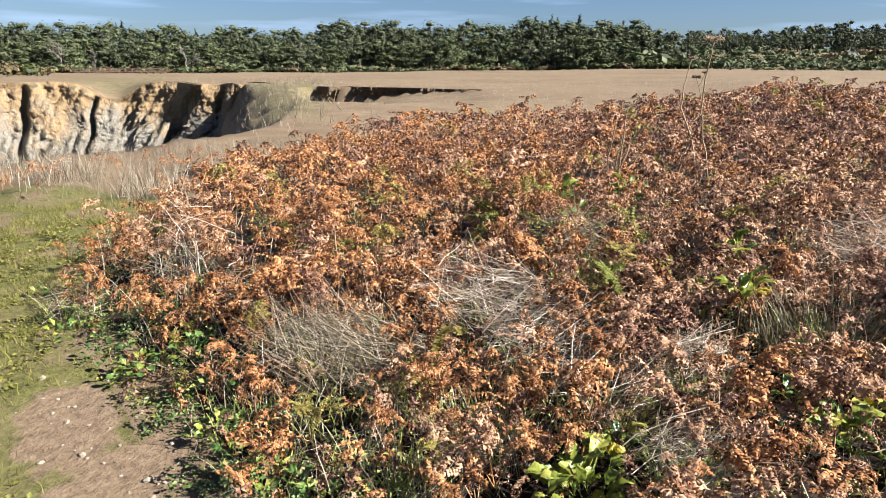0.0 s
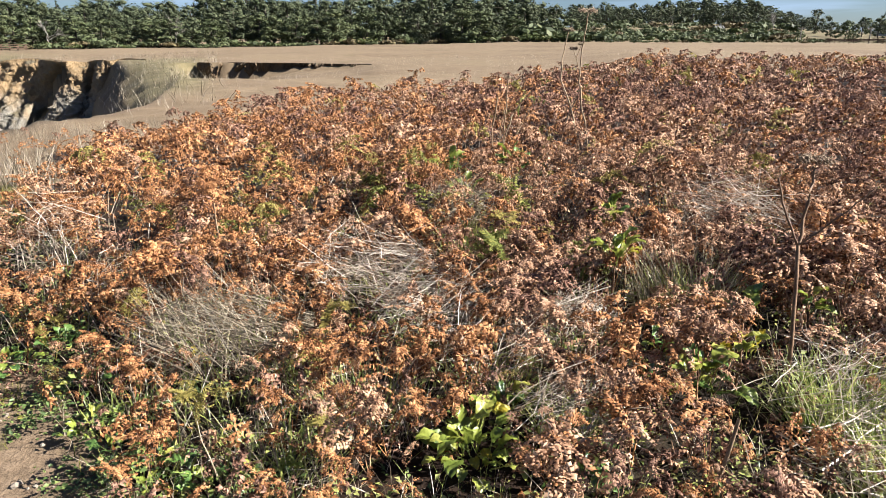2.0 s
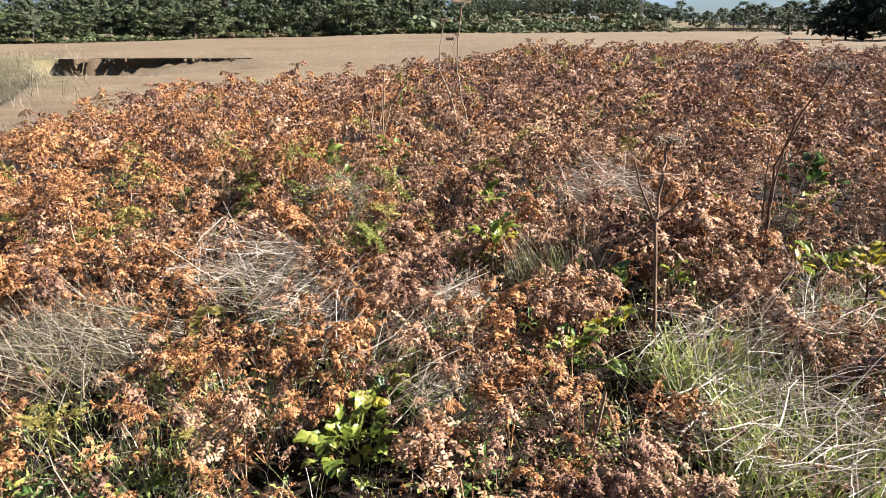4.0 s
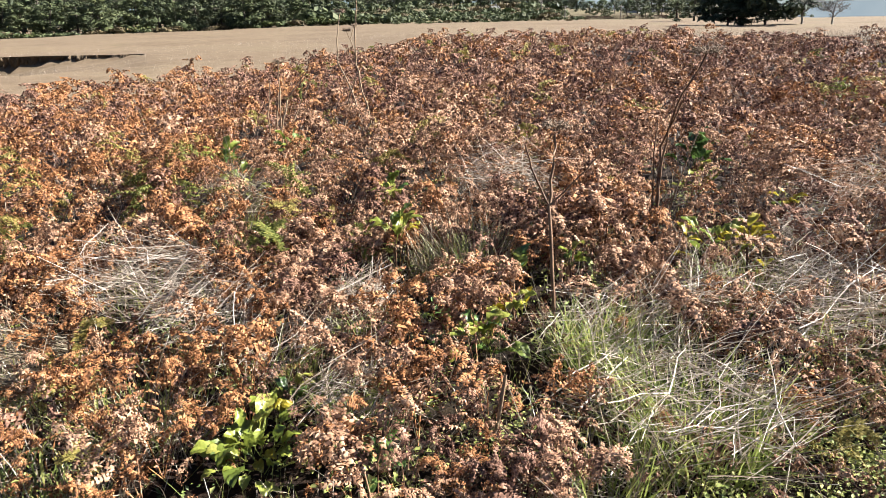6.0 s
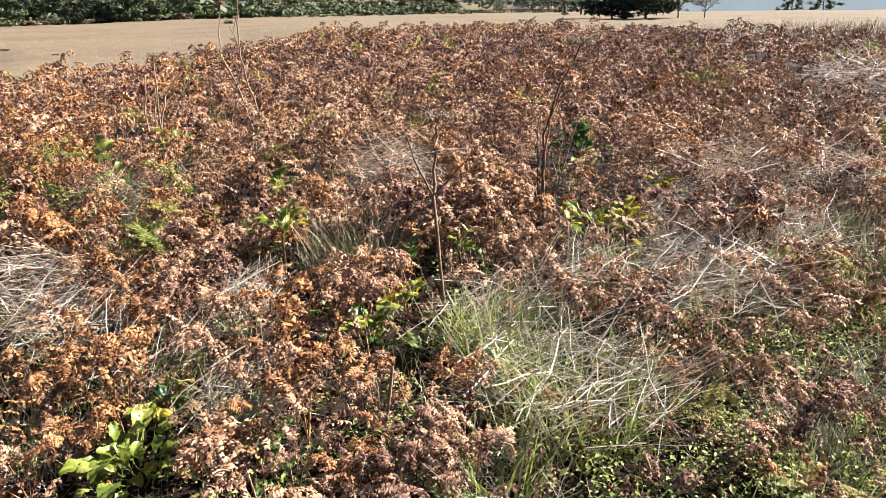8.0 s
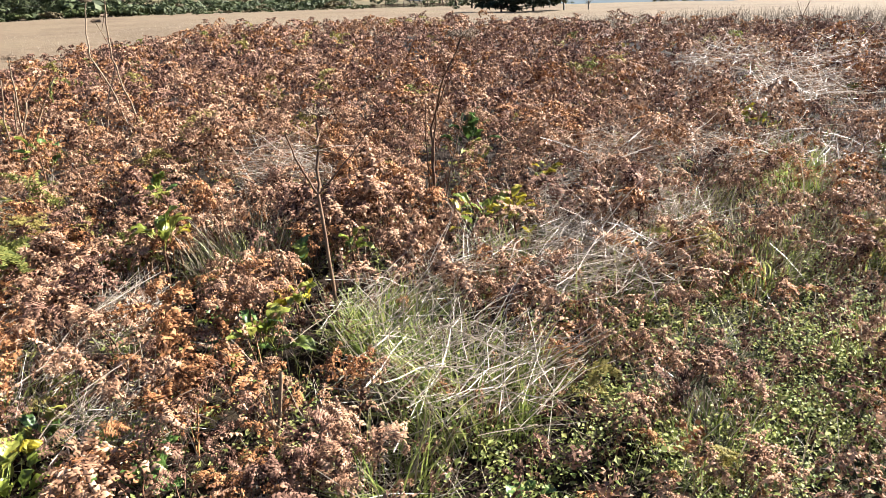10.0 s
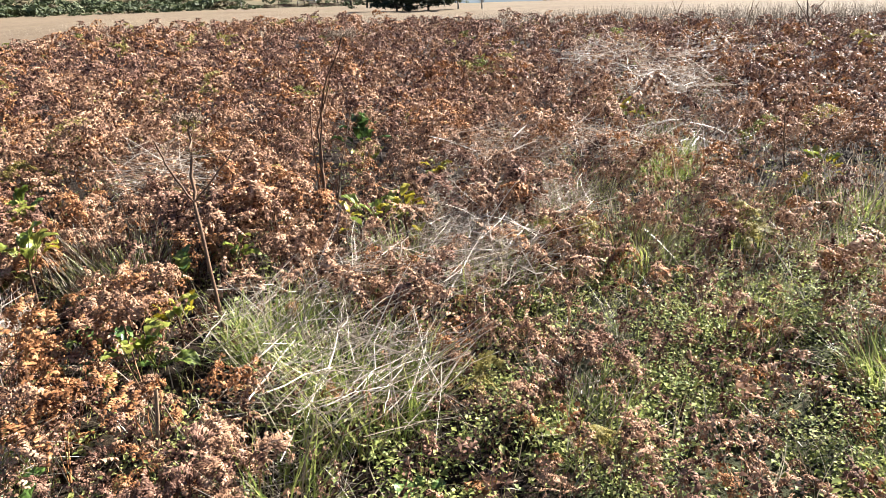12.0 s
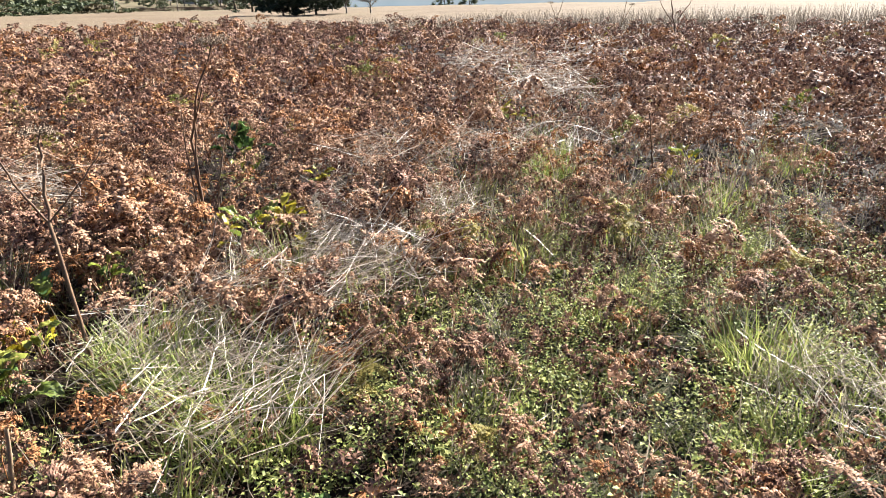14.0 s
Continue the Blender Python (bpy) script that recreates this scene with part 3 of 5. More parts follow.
tagged(new("water", sea_mesh), "cold green sea below the bluffs", "water", kind="structure")

# ---- bracken ----


def unit(v):
    return v / (np.linalg.norm(v) + 1e-9)


def frond(gen, pairs, leaves, size, curl, detail, stem=True):
    """A dead bracken frond about 1 unit tall: a stem that arches over, and pinnae that hang from it like curled fingers.
    detail 2: pinnules rolled under, 1: bent pinnules, 0: pinnae as crimped ridges."""
    n = 14
    t = np.linspace(0, 1, n)
    reach, top = gen.uniform(0.35, 0.7), gen.uniform(0.75, 1.0)
    sway, arch = gen.normal(0, 0.08), gen.uniform(1.7, 2.35)
    spine = np.stack([reach * t ** 1.7, sway * np.sin(t * 3), top * np.sin(t * arch)], -1)
    pieces = [tube(spine[::4], [0.008, 0.002], 3)] if stem else []
    for k in range(pairs):
        u = 0.40 + 0.58 * (k + gen.uniform(-0.3, 0.3)) / pairs
        base = np.array([np.interp(u, t, spine[:, i]) for i in range(3)])
        ahead = unit(np.array([np.interp(min(u + 0.04, 1), t, spine[:, i]) for i in range(3)]) - base)
        span = 0.33 * (1 - (u - 0.40) / 0.66) ** 0.7 * gen.uniform(0.6, 1.15)
        for s in (-1, 1):
            if gen.uniform() < 0.08 * curl:
                continue
            d = unit(np.array([0, s, 0]) + ahead * gen.uniform(-0.1, 0.8) + np.array([0, 0, gen.uniform(-0.3, 0.55)]))
            acr = unit(np.cross(d, [0, 0, 1.0]) + gen.normal(0, 0.35, 3))
            bow = curl * gen.uniform(0.4, 2.6) / leaves
            twist = curl * gen.normal(0, 0.5) / leaves
            cur, step = base.copy(), span / leaves
            for q in range(leaves):
                nrm = unit(np.cross(acr, d))
                d = unit(d - nrm * bow + acr * twist + gen.normal(0, 0.10 * curl, 3))
                acr = unit(np.cross(d, nrm))
                nrm = unit(np.cross(acr, d))
                nxt = cur + d * step
                w = size * (1 - 0.55 * q / leaves)
                for e in (-1, 1):
                    out = unit(acr * e + d * gen.uniform(0.0, 0.5) + gen.normal(0, 0.28 * curl, 3))
                    roll = curl * gen.uniform(0.2, 1.5)
                    ln, half = w * gen.uniform(0.7, 1.4), d * step * gen.uniform(0.32, 0.46)
                    mid = cur + (out * math.cos(roll * 0.25) + nrm * 0.22) * ln * 0.55
                    tip = mid + (out * math.cos(roll) - nrm * math.sin(roll)) * ln * 0.55
                    if detail == 2:
                        pieces.append((np.array([cur - half * 0.6, cur + half * 0.6, mid + half * 1.15, mid - half * 1.15, tip + half * 0.5, tip - half * 0.5]),
                                       np.array([[0, 1, 2, 3], [3, 2, 4, 5]])))
                    elif detail == 1:
                        pieces.append((np.array([cur - half * 0.6 + nrm * ln * 0.1, mid - half * 1.2, tip + half * 0.4, mid + half * 1.2]), np.array([[0, 1, 2, 3]])))
                    else:
                        tip = cur + d * step * gen.uniform(0.2, 0.9) + (out * math.cos(roll * 0.6) - nrm * math.sin(roll * 0.6)) * ln
                        pieces.append((np.array([cur, nxt + nrm * ln * gen.uniform(-0.1, 0.3), tip]), np.array([[0, 1, 2]])))
                cur = nxt
    return joined(pieces)


gen = np.random.default_rng(42)
NEAR = [frond(gen, 8, 9, 0.042, gen.uniform(0.8, 1.5), 2) for _ in range(14)]
GREENF = [frond(gen, 11, 9, 0.048, 0.2, 2) for _ in range(5)]
MID = [frond(gen, 7, 7, 0.044, gen.uniform(0.8, 1.5), 0, False) for _ in range(12)]
FAR = [frond(gen, 6, 4, 0.064, gen.uniform(0.8, 1.4), 0, False) for _ in range(12)]

NEXT = [frond(gen, 9, 9, 0.038, gen.uniform(0.8, 1.5), 1, False) for _ in range(14)]

# openings in the bracken: x, y, radius, share of fronds that stays
CLEAR = [(-0.42, 5.1, 0.42, 0.05), (-0.5, 4.35, 0.45, 0.75), (0.1, 4.1, 0.4, 0.75), (0.45, 5.85, 0.42, 0.3), (0.8, 5.3, 0.35, 0.3), (1.6, 5.1, 0.25, 0.3), (1.06, 7.0, 0.2, 0.3), (2.69, 4.3, 0.4, 0.05),
         (2.61, 3.54, 0.45, 0.03), (3.84, 3.83, 0.4, 0.3), (2.46, 5.6, 0.38, 0.15), (7.05, 4.30, 0.55, 0.05), (9.1, 5.3, 0.7, 0.4), (10.6, 7.1, 0.7, 0.4),
         (7.8, 2.2, 0.5, 0.2), (4.11, 1.82, 0.35, 0.1), (4.0, 1.5, 0.35, 0.1), (-1.9, 6.3, 0.22, 0.4), (-1.32, 6.08, 0.25, 0.4), (3.2, 6.6, 0.35, 0.4),
         (0.5, 4.4, 0.25, 0.9), (-0.04, 4.1, 0.4, 0.8), (0.89, 4.0, 0.24, 0.0), (2.0, 4.45, 0.2, 0.1), (3.99, 4.7, 0.3, 0.25), (2.47, 3.0, 0.3, 0.2),
         (1.29, 3.95, 0.25, 0.6), (3.7, 2.85, 0.35, 0.3), (-0.5, 4.15, 0.4, 0.7), (-1.2, 4.75, 0.35, 0.8), (5.4, 3.9, 0.45, 0.5), (5.0, 2.9, 0.4, 0.55),
         (4.4, 3.1, 0.3, 0.4), (6.2, 2.2, 0.4, 0.5), (4.8, 1.6, 0.35, 0.5), (3.4, 2.1, 0.3, 0.5), (5.6, 1.2, 0.4, 0.5), (1.3, 4.6, 0.2, 0.4)]


DOCK, LUSH, SHADE, GOLD, ROSETTE = ("clump of broad bright green leaves with yellowing tips", "light green leafy plant rising through brown bracken",
                                    "dark green broad-leaved plant low in the bracken", "plant with lobed leaves turned bright yellow", "small rosette of rounded green leaves")
PLANTS = [  # x, y, height of the leaves' feet, radius, leaf length, leaves, hues, lobed, label
        (0.89, 4.09, 0.05, 0.19, 0.13, 44, [0, 0, 0, 0, 0, 0, 2], 0, DOCK), (1.10, 4.34, 0.09, 0.10, 0.12, 9, [0, 0, 1], 0, LUSH), (1.02, 4.22, 0.16, 0.05, 0.10, 4, [2], 0, GOLD),
        (1.03, 8.05, 0.50, 0.15, 0.15, 14, [0, 0, 1], 1, LUSH), (1.13, 7.28, 0.42, 0.16, 0.17, 12, [0, 0, 0, 2], 1, LUSH), (1.70, 8.29, 0.56, 0.16, 0.15, 14, [0, 1], 1, LUSH),
        (2.16, 6.43, 0.44, 0.14, 0.15, 13, [0, 0, 1], 0, LUSH), (1.94, 5.58, 0.42, 0.13, 0.16, 12, [0], 0, LUSH), (2.07, 5.75, 0.38, 0.04, 0.11, 3, [0, 2], 0, LUSH),
        (2.07, 4.58, 0.12, 0.15, 0.12, 16, [1, 1, 0], 0, SHADE), (1.95, 4.75, 0.16, 0.12, 0.13, 8, [0, 1], 1, SHADE), (2.35, 4.70, 0.20, 0.14, 0.10, 16, [2, 2, 0], 1, GOLD),
        (2.62, 5.12, 0.24, 0.10, 0.16, 7, [0, 0, 1], 0, LUSH), (2.93, 5.08, 0.24, 0.09, 0.15, 6, [0, 1], 0, LUSH), (1.35, 3.92, 0.04, 0.15, 0.12, 14, [1], 0, SHADE),
        (5.19, 6.62, 0.40, 0.20, 0.17, 18, [1], 1, SHADE), (4.74, 6.02, 0.34, 0.17, 0.17, 14, [0, 0, 0, 2], 1, LUSH), (4.76, 5.17, 0.42, 0.07, 0.13, 9, [2, 2, 0], 1, GOLD),
        (3.80, 4.80, 0.34, 0.22, 0.12, 26, [0, 0, 2], 1, LUSH), (3.97, 4.70, 0.36, 0.12, 0.13, 12, [2], 1, GOLD), (3.93, 4.48, 0.25, 0.06, 0.09, 5, [2], 1, GOLD), (7.92, 5.31, 0.40, 0.15, 0.15, 10, [0, 2], 1, LUSH),
        (6.96, 2.96, 0.32, 0.16, 0.13, 16, [2, 2, 0], 1, GOLD), (6.72, 3.02, 0.22, 0.07, 0.11, 5, [2, 0], 1, GOLD), (8.05, 5.20, 0.36, 0.20, 0.13, 14, [0, 0, 2], 1, LUSH),
        (2.42, 3.00, 0.0, 0.08, 0.11, 7, [1, 0], 0, "small rosette of rounded blue-green leaves"), (3.69, 2.86, 0.0, 0.07, 0.09, 7, [0], 0, ROSETTE), (3.27, 3.0, 0.0, 0.08, 0.09, 7, [0], 0, ROSETTE),
        (2.13, 4.50, 0.10, 0.10, 0.16, 7, [1, 0], 0, SHADE), (-0.63, 4.23, 0.02, 0.14, 0.075, 20, [1, 1, 0], 0, ROSETTE), (-0.43, 4.10, 0.02, 0.16, 0.085, 20, [0, 1], 0, ROSETTE), (-0.20, 4.0, 0.0, 0.14, 0.075, 18, [1, 1, 0], 0, ROSETTE),
        (-0.52, 4.88, 0.18, 0.03, 0.10, 3, [0, 2], 0, GOLD), (-1.57, 5.04, 0.04, 0.18, 0.07, 26, [1, 0], 0, SHADE), (-1.31, 5.20, 0.10, 0.16, 0.08, 22, [1, 1, 0], 0, LUSH), (-1.05, 4.80, 0.04, 0.16, 0.07, 22, [1, 0], 0, SHADE),
        (-2.63, 5.87, 0.02, 0.20, 0.06, 28, [1, 0], 0, SHADE), (-2.29, 5.48, 0.02, 0.20, 0.06, 28, [1, 0], 0, SHADE), (-3.05, 6.35, 0.02, 0.18, 0.06, 22, [1, 0], 0, SHADE), (-1.90, 5.20, 0.02, 0.16, 0.06, 22, [1], 0, SHADE),
        (-0.85, 4.45, 0.02, 0.15, 0.07, 22, [1, 0], 0, SHADE), (-0.31, 5.5, 0.15, 0.07, 0.10, 6, [2, 0], 1, GOLD), (5.7, 7.1, 0.45, 0.12, 0.14, 8, [1], 0, SHADE), (0.02, 4.05, 0.0, 0.10, 0.10, 8, [0], 0, ROSETTE)]
# the fronds stand back in front of the leafy plants
CLEAR += [(x + (OX - x) * 0.03, y + (OY - y) * 0.03, radius * 1.2 + 0.03, 0.08) for x, y, lift, radius, *_ in PLANTS if lift > 0.2]


def frond_share(x, y):
    k = is_bracken(x, y)
    for cx, cy, cr, keep in CLEAR:
        k = k * (1 - (1 - keep) * np.exp(-(((x - cx) ** 2 + (y - cy) ** 2) / (cr + 0.12) ** 2) ** 2))
    k = k * (0.30 + 0.70 * smooth(-0.55, 0.05, waves(x, y, 0.9, 71))) * (0.24 + 0.76 * smooth(-0.40, 0.10, waves(x, y, 0.42, 72, 2)))
    meadow = np.exp(-(((x - 4.8) / 2.3) ** 2 + ((y - 2.1) / 1.7) ** 2) ** 1.5)
    return k * (1 - 0.52 * meadow)


def frond_height(x, y):
    az, r = polar(x, y)
    h = np.interp(r, [2, 3.5, 6, 10, 40], [0.30, 0.42, 0.60, 0.72, 0.74])
    low = np.exp(-(((x - 4.6) / 1.9) ** 2 + ((y - 2.3) / 1.7) ** 2))
    h = h * (0.6 + 0.4 * smooth(0.2, 1.6, x - np.interp(y, EDGE_Y, EDGE_X))) * np.interp(az, [-25, 5], [0.88, 1.0])
    calm = np.interp(r, [6, 12], [1.0, 0.7])
    return h * (1 - 0.36 * low) * (1 + calm * ( 0.12 * waves(x, y, 1.7, 17) + 0.15 * waves(x, y, 0.7, 18, 2) + 0.28 * waves(x, y, 0.42, 72, 2)))


def sow(n, r0, r1, az0, az1, g):
    """Evenly strewn points of a sector."""
    a, r = np.radians(g.uniform(az0, az1, n)), np.sqrt(g.uniform(r0 * r0, r1 * r1, n))
    return OX + r * np.sin(a), OY + r * np.cos(a)


def tint(x, y, g):
    """Which of rust, tan, brown, ochre, green a frond is; rustier towards the path, browner away from it, and browner
    still far off to paint in shaded sides.
    """
    az, r = polar(x, y)
    n = len(x)
    west = smooth(25, -20, az)
    p = np.stack([0.17 + 0.59 * west, 0.57 - 0.33 * west, 0.16 - 0.10 * west, np.full(n, 0.028), np.full(n, 0.006)], -1)
    patch = np.exp(-(((x - 0.0) / 1.6) ** 2 + ((y - 7.2) / 1.3) ** 2)) + 0.6 * np.exp(-(((x - 1.2) / 0.6) ** 2 + ((y - 5.2) / 0.5) ** 2))
    p[:, 3] += 0.10 * patch
    p[:, 4] += 0.06 * patch
    # Extra brown with distance stands in for the fronds' shaded sides.
    far = smooth(7, 15, r)
    p[:, 1] *= 1 - 0.6 * far
    p[:, 2] += 0.42 * far
    p = np.cumsum(p / p.sum(1, keepdims=True), 1)
    return (g.uniform(0, 1, n)[:, None] > p).sum(1)


FERN_MATS = [RUST, TAN, BROWN, OCHRE, FERN]
g = np.random.default_rng(5)
near_meshes = {(k, c): mesh_of("frond", v, f, [FERN_MATS[c]]) for k, (v, f) in enumerate(NEAR) for c in (0, 1, 2, 3)}
green_meshes = {(k, c): mesh_of("frond", v, f, [FERN_MATS[c]]) for k, (v, f) in enumerate(GREENF) for c in (3, 4)}
FERN_LABELS = ["curled rust-brown dead bracken plant", "dry tan dead bracken plant with curled fronds", "dark brown withered bracken plant",
               "bracken plant turning ochre and yellow-green", "bracken plant with fronds still green"]
# the 300 plants beside the walk, each of them a thing
px, py = sow(1750, 1.9, 5.6, -42, 98, g)
ok = g.uniform(0, 1, len(px)) < frond_share(px, py)
px, py = px[ok], py[ok]
near_first = np.argsort(np.hypot(px - OX, py - OY))[:300]
px, py = px[near_first], py[near_first]
edge_r = float(np.hypot(px - OX, py - OY).max())
hue = tint(px, py, g)
for x, y, h, c in zip(px, py, frond_height(px, py), hue):
    plant = tagged(new("bracken_fern"), FERN_LABELS[c], "fern", "bracken beside the path")
    plant.location = (x, y, ground_at(x, y))
    start = g.uniform(0, 6.28)
    for k in range(3):
        store = green_meshes if c == 4 or (c == 3 and k % 2) else near_meshes
        which = (int(g.integers(0, 5 if store is green_meshes else 14)), c)
        ob = part("frond", store[which], plant)
        ob.rotation_euler = (g.normal(0, 0.18), g.normal(0, 0.18), start + k * 2.09 + g.normal(0, 0.4))
        ob.scale = [h * 1.12 * g.uniform(0.72, 1.2)] * 3


def thicket(n, r0, r1, az0, az1, shapes, name, label, g, scale=1.0):
    x, y = sow(n, r0, r1, az0, az1, g)
    keep = g.uniform(0, 1, n) < frond_share(x, y)
    x, y = x[keep], y[keep]
    n = len(x)
    m = poses(x, y, ground_z(x, y) - 0.03, g.uniform(0, 6.28, n), np.abs(g.normal(0, 0.16, n)), g.uniform(0, 6.28, n), frond_height(x, y) * 1.12 * g.uniform(0.72, 1.2, n) * scale)
    v, f, owner = scatter(shapes, g.integers(0, len(shapes), n), m)
    return tagged(new(name, mesh_of(name, v, f, FERN_MATS, tint(x, y, g)[owner])), label, "ferns", kind="stuff")


# broken fronds that lie on the ground below them, mostly darkest brown to paint shade in the gaps
x, y = sow(1700, 1.7, 5.8, -44, 100, g)
keep = is_bracken(x, y) > 0.4
x, y = x[keep], y[keep]
m = poses(x, y, ground_z(x, y) + g.uniform(0.0, 0.05, len(x)), g.uniform(0, 6.28, len(x)), g.uniform(0.7, 1.3, len(x)), g.uniform(0, 6.28, len(x)), g.uniform(0.18, 0.34, len(x)))
v, f, owner = scatter(FAR, g.integers(0, len(FAR), len(x)), m)
tagged(new("fallen_fronds", mesh_of("fallen_fronds", v, f, FERN_MATS, np.maximum(np.minimum(tint(x, y, g), 2), np.where(g.uniform(0, 1, len(x)) < 0.6, 2, 0))[owner])), "broken brown fronds lying below the bracken", "ferns", kind="stuff")
thicket(1000, 2.2, edge_r, -44, 100, NEXT, "bracken_thicket", "tangled dead bracken between the nearest plants", g, 0.85)
thicket(2700, edge_r, 7.2, -48, 100, NEXT, "bracken_thicket", "dense rust-brown dead bracken over the headland", g)
thicket(6600, 7.2, 14.0, -46, 102, MID, "bracken_thicket", "dense brown dead bracken past the stalks", g)
thicket(9200, 14.0, 31.0, -30, 102, FAR, "bracken_thicket", "far brown bracken up to the field", g, 1.05)

# ---- grasses ----


def blade(gen, lay, width=0.012, segs=4):
    """A grass blade one unit long that arches over; lay 0 stands, 1 lies."""
    a = gen.uniform(0.05, 0.35) + lay * gen.uniform(0.5, 1.0)
    da = gen.uniform(0.1, 0.5) * (0.6 + lay)
    p, cur = [np.zeros(3)], np.zeros(3)
    for _ in range(segs):
        cur = cur + np.array([math.sin(a), gen.normal(0, 0.05), math.cos(a)]) / segs
        p.append(cur)
        a = min(a + da / segs * 2, 2.0)
    p = np.array(p)
    w = np.linspace(1, 0.25, segs + 1)[:, None] * np.array([[0, width / 2, 0]])
    tw = np.linspace(1, 0.25, segs + 1)[:, None] * np.array([[0, 0, width / 4]])
    v = np.stack([p - w, p + w + tw], 1).reshape(-1, 3)
    i = np.arange(segs)
    return v, np.stack([2 * i, 2 * i + 1, 2 * i + 3, 2 * i + 2], -1)


def stick(gen):
    """A stiff dry stalk one unit long, kinked once or twice, as a folded strip."""
    n = 4
    t = np.linspace(0, 1, n)
    p = np.stack([np.cumsum(gen.normal(0, 0.035, n)), np.cumsum(gen.normal(0, 0.05, n)), t], -1)
    half = gen.choice([0.0035, 0.006, 0.009]) * gen.uniform(0.8, 1.2) * np.linspace(1, 0.55, n)[:, None]
    w, d = half * np.array([[0, 1.0, 0]]), half * np.array([[0.9, 0, 0]])
    v = np.stack([p - w, p + d, p + w], 1).reshape(-1, 3)
    i = np.arange(n - 1) * 3
    return v, np.concatenate([np.stack([i + k, i + k + 1, i + k + 4, i + k + 3], -1) for k in (0, 1)])


gen = np.random.default_rng(9)
STICK = [stick(gen) for _ in range(12)]
BOWED = [blade(gen, 0.1, 0.012, 3) for _ in range(12)]
STAND = [blade(gen, 0.0) for _ in range(10)]
ARCH = [blade(gen, 0.5) for _ in range(10)]
THIN = [blade(gen, 0.15, 0.012, 2) for _ in range(10)]


def blades(g, shapes, n, x, y, rad, length, lean=0.25, lift=0.0, bias=None, wide=1.0, oval=1.0):
    """Blades round (0, 0) of a tuft."""
    a, r = g.uniform(0, 6.28, n), rad * np.sqrt(g.uniform(0, 1, n))
    turn = a + g.normal(0, 0.8, n) if bias is None else bias + g.normal(0, 0.7, n) + np.where(g.uniform(0, 1, n) < 0.3, 3.14, 0)
    m = poses(r * np.cos(a), r * np.sin(a) * oval, np.abs(g.normal(0, 0.6, n)) * lift, turn, np.abs(g.normal(0, lean, n)), g.uniform(0, 6.28, n), length * g.uniform(0.55, 1.2, n))
    m[:, :3, 1] *= wide / max(length, 0.1) * 0.55
    v, f, _ = scatter(shapes, g.integers(0, len(shapes), n), m)
    return v, f


def tussock(x, y, rad, straw, green, length, label, seed, pale=True, bias=None, lift=0.1, standing=0, wide=1.0):
    g = np.random.default_rng(seed)
    t = tagged(new("grass_tussock"), label, "grass", "grass tussocks")
    t.location = (x, y, ground_at(x, y) - 0.01)
    reach = math.hypot(x - OX, y - OY)
    over = float(np.interp(reach, [3.2, 7], [0.42, 0.8]) * frond_height(np.array([x]), np.array([y]))[0]) if lift > 0.07 and straw > 100 else 0.0
    if straw:
        n = int(straw * (0.8 if pale else 1.3))
        a, r = g.uniform(0, 6.28, n), rad * 1.05 * np.sqrt(g.uniform(0, 1, n))
        to = g.uniform(0, 6.28, n) if bias is None else bias + 1.57 + g.normal(0, 0.7 if pale else 0.45, n) + np.where(g.uniform(0, 1, n) < 0.3, 3.14, 0)
        dome = np.sqrt(np.clip(1.15 - (r / rad) ** 2, 0.02, 1))
        m = poses(r * np.cos(a), r * np.sin(a), (0.02 + lift * 1.6 * g.uniform(0.1, 1, n)) * dome, g.uniform(0, 6.28, n), g.normal(1.36, 0.2, n), to, length * g.uniform(0.45, 1.15, n))
        m[:, :2, 3] -= m[:, :2, 2] * 0.4
        kind = STICK if pale else BOWED
        v, f, _ = scatter(kind, g.integers(0, len(kind), n), m)
        v2, f2 = blades(g, ARCH, n // (4 if pale else 9), 0, 0, rad * 0.85, length * 0.8, 0.35, lift * 0.4, bias, wide * 0.6)
        v, f = joined([(v, f), (v2, f2)])
        tagged(part("straw", mesh_of("straw", v, f, [STRAW if pale else GREYSTRAW]), t, "bleached lying straw"), kind="stuff").location.z = over
    if green:
        v, f = joined([blades(g, ARCH, green // 2, 0, 0, rad * 0.75, length * 0.75, 0.2, 0.02, None, wide * 1.5), blades(g, STAND, green - green // 2, 0, 0, rad * 0.7, length * 0.8, 0.2, 0.02, None, wide * 1.5)])
        tagged(part("fresh_grass", mesh_of("fresh_grass", v, f, [GRASS]), t, "fresh green blades"), kind="stuff")
    if standing:
        v, f = blades(g, STAND, standing, 0, 0, rad, max(length * 1.15, 0.6 if reach > 6 and straw > 100 else 0), 0.25, 0.0, None, 1.0 if reach < 5 else 1.6)
        tagged(part("seeding_grass", mesh_of("seeding_grass", v, f, [GREYSTRAW]), t, "thin upright dry stems"), kind="stuff")
    return t


